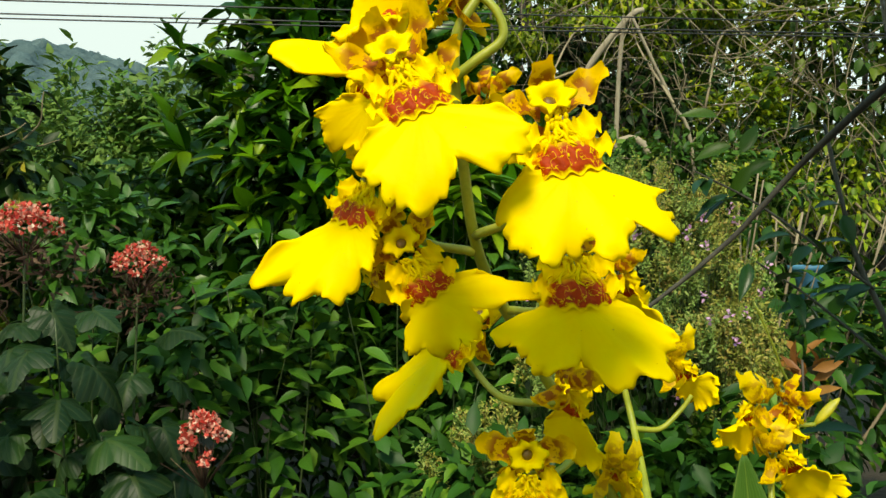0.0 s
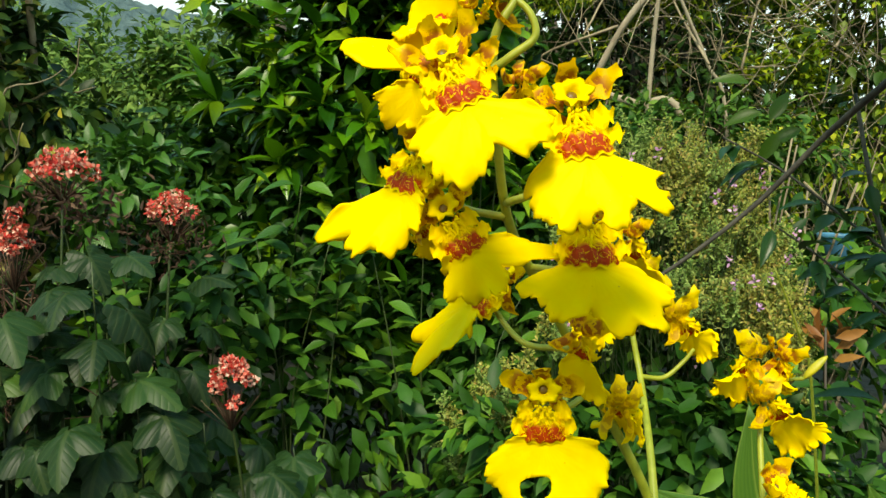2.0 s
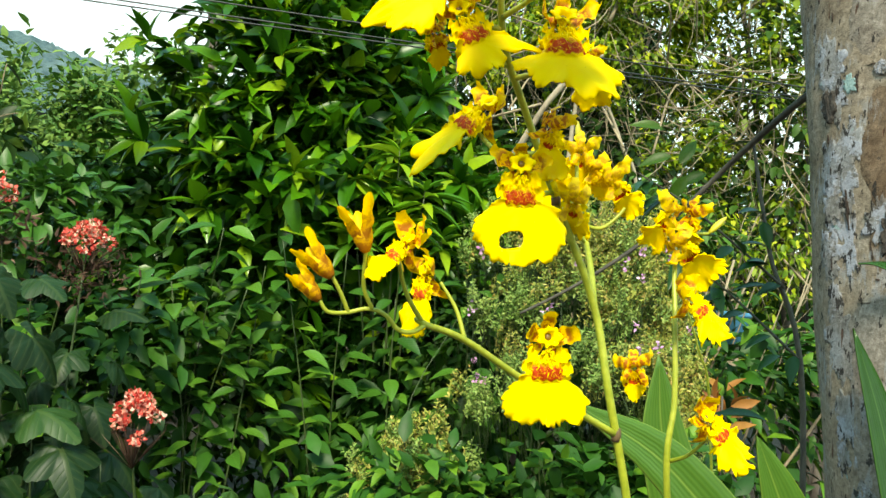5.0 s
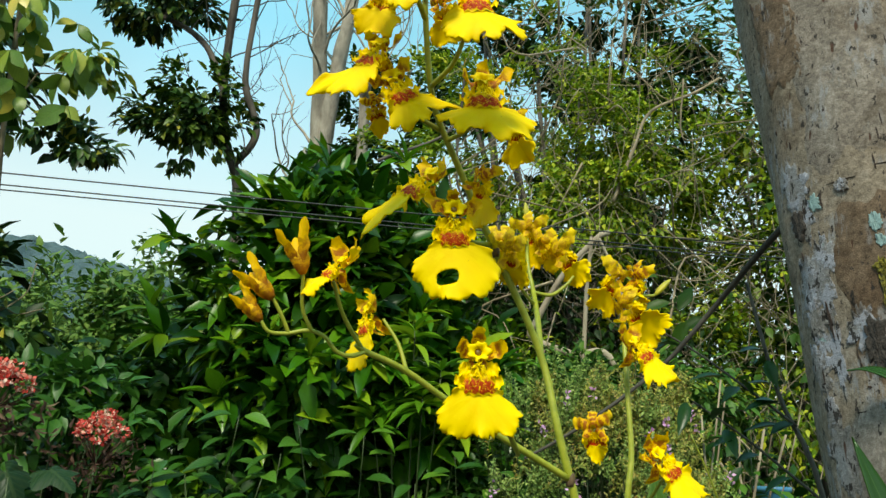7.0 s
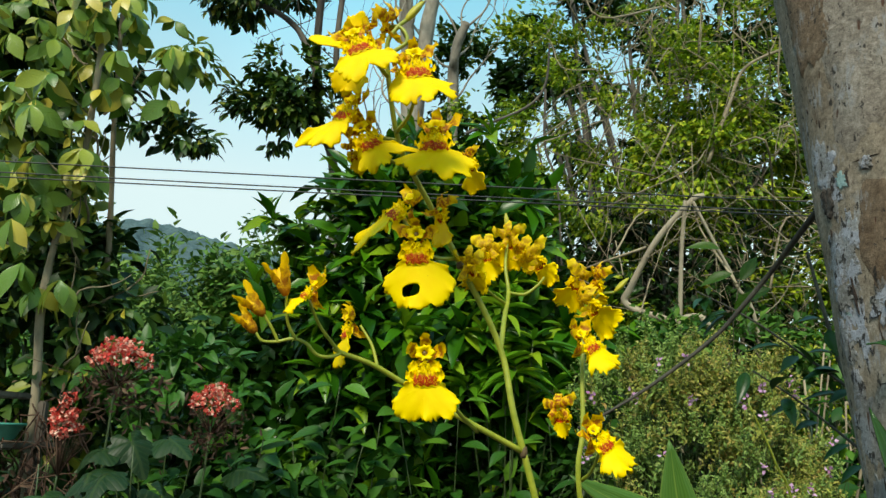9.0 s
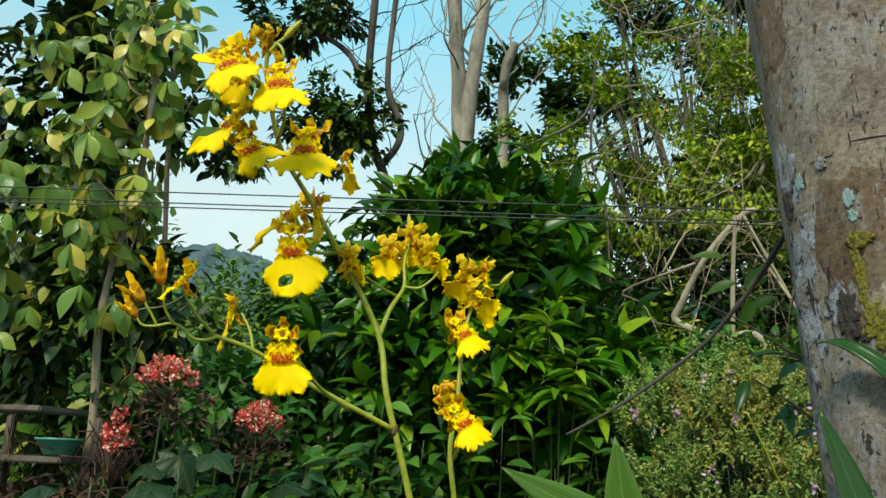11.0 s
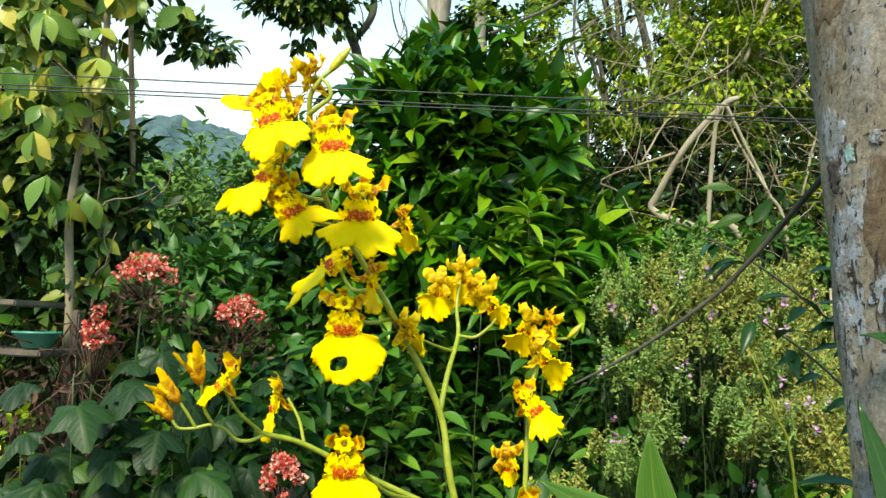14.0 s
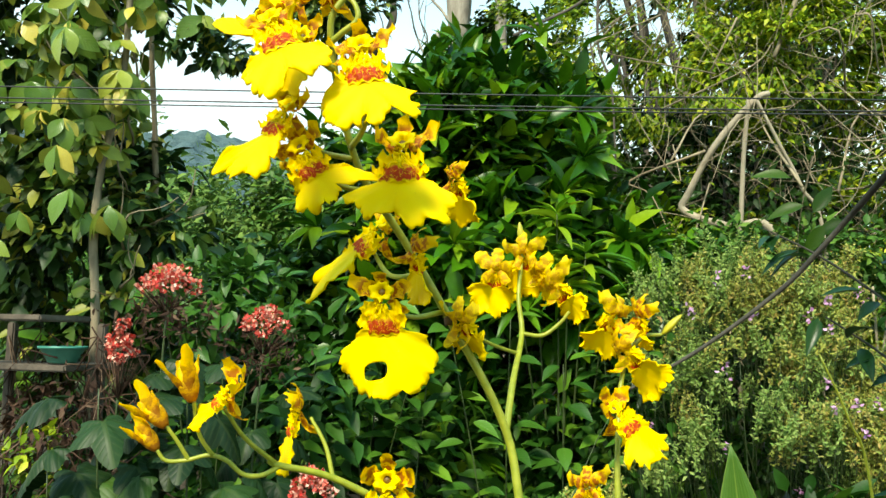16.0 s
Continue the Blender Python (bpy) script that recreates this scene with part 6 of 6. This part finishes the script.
# ---- pale herb shrub with pink flowers ----
def sprig_bush(place, label, x0, x1, top, depth, low, clumps, seed, tones, leaf=0.019):
    """A loose bush of upright sprigs set with tiny leaves, standing in tufts with dark gaps between them."""
    g = np.random.default_rng(seed)
    t = thing("flowering_shrub", place, label, "shrub", "herb bushes")
    b = np.array(place)
    stems, sets, tufts = [], {m.name: [] for m in tones}, 0
    while tufts < clumps:
        x, v = g.uniform(x0, x1), g.random() ** 0.75
        e = (2 * x - x0 - x1) / (x1 - x0)
        z = top - (top - low) * (0.30 * abs(e) ** 3.5 + 0.92 * v)
        y = place[1] + 0.10 - depth * math.sqrt(v) * (1 - 0.5 * e * e) + 0.05 * g.normal()
        if noise.noise(Vector((x * 5.5, z * 5.5, seed))) < -0.10 - 0.35 * (z - low) / (top - low) + 0.17:
            continue
        tufts += 1
        green = g.random() < 0.25 + 0.65 * max(0.0, -e) + 0.3 * max(0.0, e - 0.5)
        lean = unit(np.array([0.35 * e + 0.2 * g.normal(), -0.25 - 0.25 * g.random(), 1.0]))
        for k in range(7):
            way = unit(lean + 0.33 * g.normal(size=3))
            L = 0.10 + 0.11 * g.random()
            root = np.array([x, y, z]) + 0.018 * g.normal(size=3) - way * L * 0.75
            tip = root + way * L
            tip[2] += 0.01
            stems.append((smooth_line([root - np.array([0.02 * e, -0.02, 0.10]), root, (root + tip) / 2 + 0.006 * g.normal(size=3), tip], 3) - b, (0.0013, 0.0007)))
            m = 26
            s_ = np.linspace(0.12, 1.0, m)[:, None]
            p = root + (tip - root) * s_
            ring = unit(g.normal(size=(m, 3)))
            sets[tones[1 if green else 0].name].append((p, unit(ring + 0.75 * way), leaf * (1.15 - 0.55 * s_[:, 0]) * (0.7 + 0.6 * g.random(m))))
    part("branch", tubes_mesh("branch", stems, DARKSTEM, 3), t, kind="stuff")
    for m in tones:
        if sets[m.name]:
            p, along, L = (np.concatenate(q) for q in zip(*sets[m.name]))
            part("crown", leaf_cloud("crown", p - b, along, 0.5 * g.normal(size=p.shape) + np.array([0, -0.55, 0.8]), L, L * 0.44, m), t, "tiny pale leaves on upright sprigs", kind="stuff")
    return t


herb = sprig_bush((0.68, 3.15, 0.0), "loose pale green shrub dotted with pink flowers", 0.26, 1.26, 1.85, 0.40, 1.02, 190, 131, (HERB, HERB_GREEN), 0.021)
# Added inner mass, darkened so the gaps between sprigs look shaded.
crown("crown", herb, 1700, (0.70, 3.42, 1.22), (0.52, 0.14, 0.48), SHADE_LEAF, 132, 0.05, 0.024, 0.1, 40, 0.3, label="inner leaves coloured dark as shade between the sprigs")
part("branch", tubes_mesh("branch", [(l - np.array(herb.location), r) for l, r in stems_for((0.70, 3.15, 1.25), (0.50, 0.35, 0.40), 40, 0.003, 133, (0.68, 3.15, 0.0))], DARKSTEM, 5), herb)
g = np.random.default_rng(135)
hp = np.array([0.70, 3.02, 1.32]) + unit(g.normal(size=(24, 3)) * np.array([1, 0.6, 1]) + np.array([0, -0.8, 0])) * np.array([0.48, 0.36, 0.42]) * (0.85 + 0.25 * g.random((24, 1)))
pk = np.repeat(hp, 8, axis=0) + g.normal(size=(24 * 8, 3)) * np.array([0.006, 0.006, 0.012])
part("flower_spike", leaf_cloud("flower_spike", pk - np.array(herb.location), unit(g.normal(size=pk.shape)), g.normal(size=pk.shape), np.full(len(pk), 0.017), np.full(len(pk), 0.012), PINK), herb, "small pink flower spikes", kind="stuff")

sprig_bush((0.12, 2.95, 0.0), "low yellow-green herb bush", -0.12, 0.42, 0.92, 0.22, 0.40, 46, 141, (HERB, HERB_GREEN), 0.024)
sprig_bush((1.12, 3.05, 0.0), "low grey-green herb bush beside the trunk", 0.92, 1.30, 1.42, 0.28, 0.60, 58, 145, (HERB, HERB_GREEN), 0.022)

# dry brush behind the herbs
brush = thing("dry_brush", (1.45, 3.75, 0.0), "leaning bundle of pale dry sticks behind the herbs", "brush")
g = np.random.default_rng(151)
for k in range(20):
    x, y = g.uniform(-0.30, 0.20), g.uniform(-0.15, 0.25)
    lean = np.array([0.42 * g.normal() + 0.15, 0.08 * g.normal(), 0])
    z1 = 1.35 + 0.55 * g.random()
    r = 0.004 + 0.008 * g.random() ** 2
    part("stick", tubes_mesh("stick", [(smooth_line([np.array([x, y, 0.0]), np.array([x, y, z1 * 0.5]) + lean * 0.5 + 0.02 * g.normal(size=3), np.array([x, y, z1]) + lean], 4), (r, r * 0.6))], DRY, 6, 0.2), brush)


def oval_shrub(place, stems, seed):
    """Upright stems with opposite pairs of oval leaves on level side twigs."""
    g = np.random.default_rng(seed)
    t = thing("oval_leaf_shrub", place, "low shrub with oval dark green leaves on thin brown stems", "shrub", "oval-leaved shrubs")
    b = np.array(place)
    for k in range(stems):
        foot = b + np.array([0.25 * g.normal(), 0.10 * g.normal(), 0.0])
        top = foot + np.array([0.12 * g.normal(), -0.10 + 0.05 * g.normal(), 1.25 + 0.35 * g.random()])
        line = smooth_line([foot, (foot + top) / 2 + 0.03 * g.normal(size=3), top], 8)
        part("stem", tubes_mesh("stem", [(line - b, (0.005, 0.0020))], DARKSTEM, 6), t)
        for z in np.arange(0.45, 1.0, 0.075):
            p = line[min(len(line) - 1, int(z * len(line)))]
            a = g.random() * 6.28
            for q in (0.0, math.pi):
                out = np.array([math.cos(a + q), 0.6 * math.sin(a + q) - 0.35, 0.10 + 0.15 * g.normal()])
                L = 0.105 + 0.05 * g.random()
                leaf_part(t, p + unit(out) * 0.03, out + np.array([0, 0, -0.15]), (0.25 * g.normal(), -0.35, 1), L, L * 0.48, OVAL_ONE)


for k, (x, y) in enumerate(((-0.95, 3.25), (-0.62, 3.30), (-0.28, 3.35), (0.05, 3.45))):
    oval_shrub((x, y, 0.0), 3, 400 + k)

# ---- undergrowth ----
leafy_mass("undergrowth", (0.5, 3.9, 0.0), "mixed green undergrowth below the shrubs", "undergrowth", [
    dict(n=5000, centre=(0.9, 3.9, 0.85), radii=(1.7, 0.6, 0.75), mat=LOBED_MASS, seed=151, length=0.11, width=0.05, shell=0.2, clumps=50, clump_size=0.26),
    dict(n=3200, centre=(0.75, 2.78, 0.46), radii=(0.85, 0.24, 0.38), mat=LOBED_MASS, seed=154, length=0.10, width=0.048, shell=0.2, clumps=44, clump_size=0.26),
    dict(n=4000, centre=(-1.4, 3.4, 0.75), radii=(1.5, 0.5, 0.75), mat=LOBED_MASS, seed=152, length=0.12, width=0.055, shell=0.2, clumps=44, clump_size=0.28),
    dict(n=2600, centre=(-1.2, 4.1, 1.45), radii=(0.8, 0.5, 0.45), mat=LOBED_MASS, seed=153, length=0.12, width=0.055, shell=0.2, clumps=34, clump_size=0.3),
])
young = leafy_mass("young_plant", (1.30, 2.9, 0.0), "young plant with upright orange-brown leaves", "plant", [
    dict(n=16, centre=(1.30, 2.9, 0.98), radii=(0.07, 0.07, 0.10), mat=ORANGE, seed=161, length=0.10, width=0.035, shell=0.2, clumps=5, clump_size=0.5, hang=-0.6),
], [(smooth_line([(1.30, 2.9, 0), (1.31, 2.9, 0.6), (1.30, 2.9, 1.05)], 5), (0.008, 0.004))])
post = new("post", tubes_mesh("post", [(np.array([(0, 0, -0.1), (0, 0, 0.6), (0, 0, 1.2)]), (0.04, 0.035))], BARK_TAN, 10, 0.1))
post.location = (1.80, 3.95, 0.0)
tagged(post, "short weathered wooden post in the undergrowth", "post")
bowl("bucket", (1.80, 3.95, 1.198), 0.085, 0.17, BLUE, "blue plastic bucket standing on a wooden post", "bucket")


# ---- trees against the sky ----
def bare_tree(place, lines, mat, label, seed, twigs=2, leaves=None, r=0.02):
    g = np.random.default_rng(seed)
    t = thing("tree", place, label, "tree")
    b = np.array(place)
    full = []
    for pts, radii in lines:
        line = smooth_line(pts, 8)
        full.append((line - b, radii))
        for k in range(7):
            q = line[int(len(line) * (0.3 + 0.1 * k * 0.98))] if 0.3 + 0.1 * k < 1 else line[-1]
            branching(q - b, unit(np.array([g.normal(), 0.3 * g.normal(), 0.6])), 0.8, radii[1] * 0.26, twigs, g, 0.4, 0.7, 2, full)
    part("trunk", tubes_mesh("trunk", full, mat, 9, 0.24), t)
    for k, b in enumerate(leaves or []):
        crown("crown", t, **b)
    return t


bare_tree((-2.0, 8.2, 0), [
    ([(-2.0, 8.2, 0.0), (-2.05, 8.1, 3.0), (-2.12, 8.05, 4.3), (-2.30, 7.9, 4.9), (-2.32, 7.75, 5.6), (-2.26, 7.6, 6.6), (-2.2, 7.6, 8.0)], (0.066, 0.036)),
    ([(-2.18, 8.0, 4.55), (-1.95, 7.95, 4.95), (-2.10, 7.8, 5.5), (-2.05, 7.7, 6.3), (-1.95, 7.6, 7.6)], (0.042, 0.03)),
    ([(-2.30, 7.8, 5.3), (-2.55, 7.7, 5.85), (-2.95, 7.6, 6.1), (-3.4, 7.6, 6.15)], (0.042, 0.022)),
], BARK_DARK, "sparse dark-barked tree, nearly bare against the sky", 171, 2, [
    dict(n=1100, centre=(-3.1, 7.7, 6.35), radii=(0.75, 0.4, 0.35), mat=BROAD_FAR, seed=172, length=0.13, width=0.065, shell=0.2, clumps=26, clump_size=0.17),
    dict(n=800, centre=(-2.6, 7.6, 4.8), radii=(0.7, 0.3, 0.45), mat=BROAD_FAR, seed=173, length=0.12, width=0.06, shell=0.2, clumps=20, clump_size=0.18),
    dict(n=900, centre=(-2.45, 7.7, 5.15), radii=(0.65, 0.3, 0.60), mat=CANOPY, seed=174, length=0.12, width=0.065, shell=0.2, clumps=26, clump_size=0.16),
])
bare_tree((-1.2, 8.3, 0), [
    ([(-1.2, 8.3, 0.0), (-1.24, 8.15, 3.0), (-1.27, 8.1, 4.8), (-1.30, 7.85, 5.8), (-1.33, 7.7, 6.4), (-1.45, 7.6, 7.6)], (0.11, 0.07)),
    ([(-1.24, 8.1, 4.6), (-1.12, 7.9, 5.6), (-0.98, 7.75, 6.5), (-0.85, 7.6, 7.6)], (0.09, 0.07)),
    ([(-0.75, 8.2, 0.0), (-0.78, 8.1, 4.8), (-0.75, 7.9, 5.6), (-0.62, 7.8, 5.95)], (0.07, 0.05)),
], BARK_PALE, "pale-barked tree with forked upright stems", 181, 2, [
    dict(n=4200, centre=(-0.55, 8.6, 5.2), radii=(0.95, 0.4, 1.35), mat=CANOPY, seed=182, length=0.10, width=0.05, shell=0.2, clumps=60, clump_size=0.10),
])

# ---- woods in the middle distance ----
woods = thing("far_woods", (-6.0, 16.0, 0.0), "hazy light green trees and hedges beyond the garden", "trees", kind="stuff")
g = np.random.default_rng(191)
for k in range(26):
    x, y = -16 + 0.95 * k + g.normal() * 0.5, 14 + 4 * g.random()
    h = 4.0 + 1.5 * g.random()
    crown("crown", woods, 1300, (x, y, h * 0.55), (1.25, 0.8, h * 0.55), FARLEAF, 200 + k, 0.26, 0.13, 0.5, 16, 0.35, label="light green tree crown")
for k in range(12):
    x, y = -6.6 + 0.5 * k + 0.2 * g.normal(), 8.6 + 2.2 * g.random()
    h = (2.3 + 0.9 * g.random()) * (1.12 if k < 5 else 1.0)
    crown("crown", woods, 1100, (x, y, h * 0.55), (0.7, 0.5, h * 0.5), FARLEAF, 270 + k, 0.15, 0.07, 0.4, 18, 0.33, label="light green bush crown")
for k in range(14):
    x, y = -5.4 + 0.28 * k + 0.1 * g.normal(), 6.4 + 1.4 * g.random()
    h = 2.25 + 0.45 * g.random()
    crown("crown", woods, 1300, (x, y, h * 0.55), (0.5, 0.4, h * 0.45), MIDLEAF, 300 + k, 0.10, 0.05, 0.3, 22, 0.28, label="green bush crown")
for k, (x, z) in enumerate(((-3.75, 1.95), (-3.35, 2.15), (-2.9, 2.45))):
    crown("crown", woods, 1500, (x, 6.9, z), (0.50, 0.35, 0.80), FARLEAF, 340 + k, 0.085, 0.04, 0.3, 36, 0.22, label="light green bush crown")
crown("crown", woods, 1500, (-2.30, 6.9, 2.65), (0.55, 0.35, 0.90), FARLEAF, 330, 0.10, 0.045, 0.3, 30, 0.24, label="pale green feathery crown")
crown("crown", woods, 1600, (-2.75, 6.7, 2.15), (0.60, 0.35, 0.70), MIDLEAF, 331, 0.10, 0.05, 0.3, 30, 0.26, label="green bush crown")
lines = [(np.array([(x, 0.0, 0.0), (x + 0.1, 0.0, 3.0)]), (0.1, 0.05)) for x in np.linspace(-9, 12, 20)]
part("trunk", tubes_mesh("trunk", lines, BARK_DARK, 6), woods)
far = thing("far_woods", (12.0, 13.0, 0.0), "dense dark woodland beyond the thicket", "trees", kind="stuff")
for k in range(9):
    crown("crown", far, 1500, (1.5 + 1.6 * k, 11.5 + 2 * g.random(), 1.7), (1.5, 0.9, 1.5 + 0.8 * g.random()), SHADE_LEAF, 240 + k, 0.26, 0.13, 0.4, 20, 0.36, label="dark green tree crown")
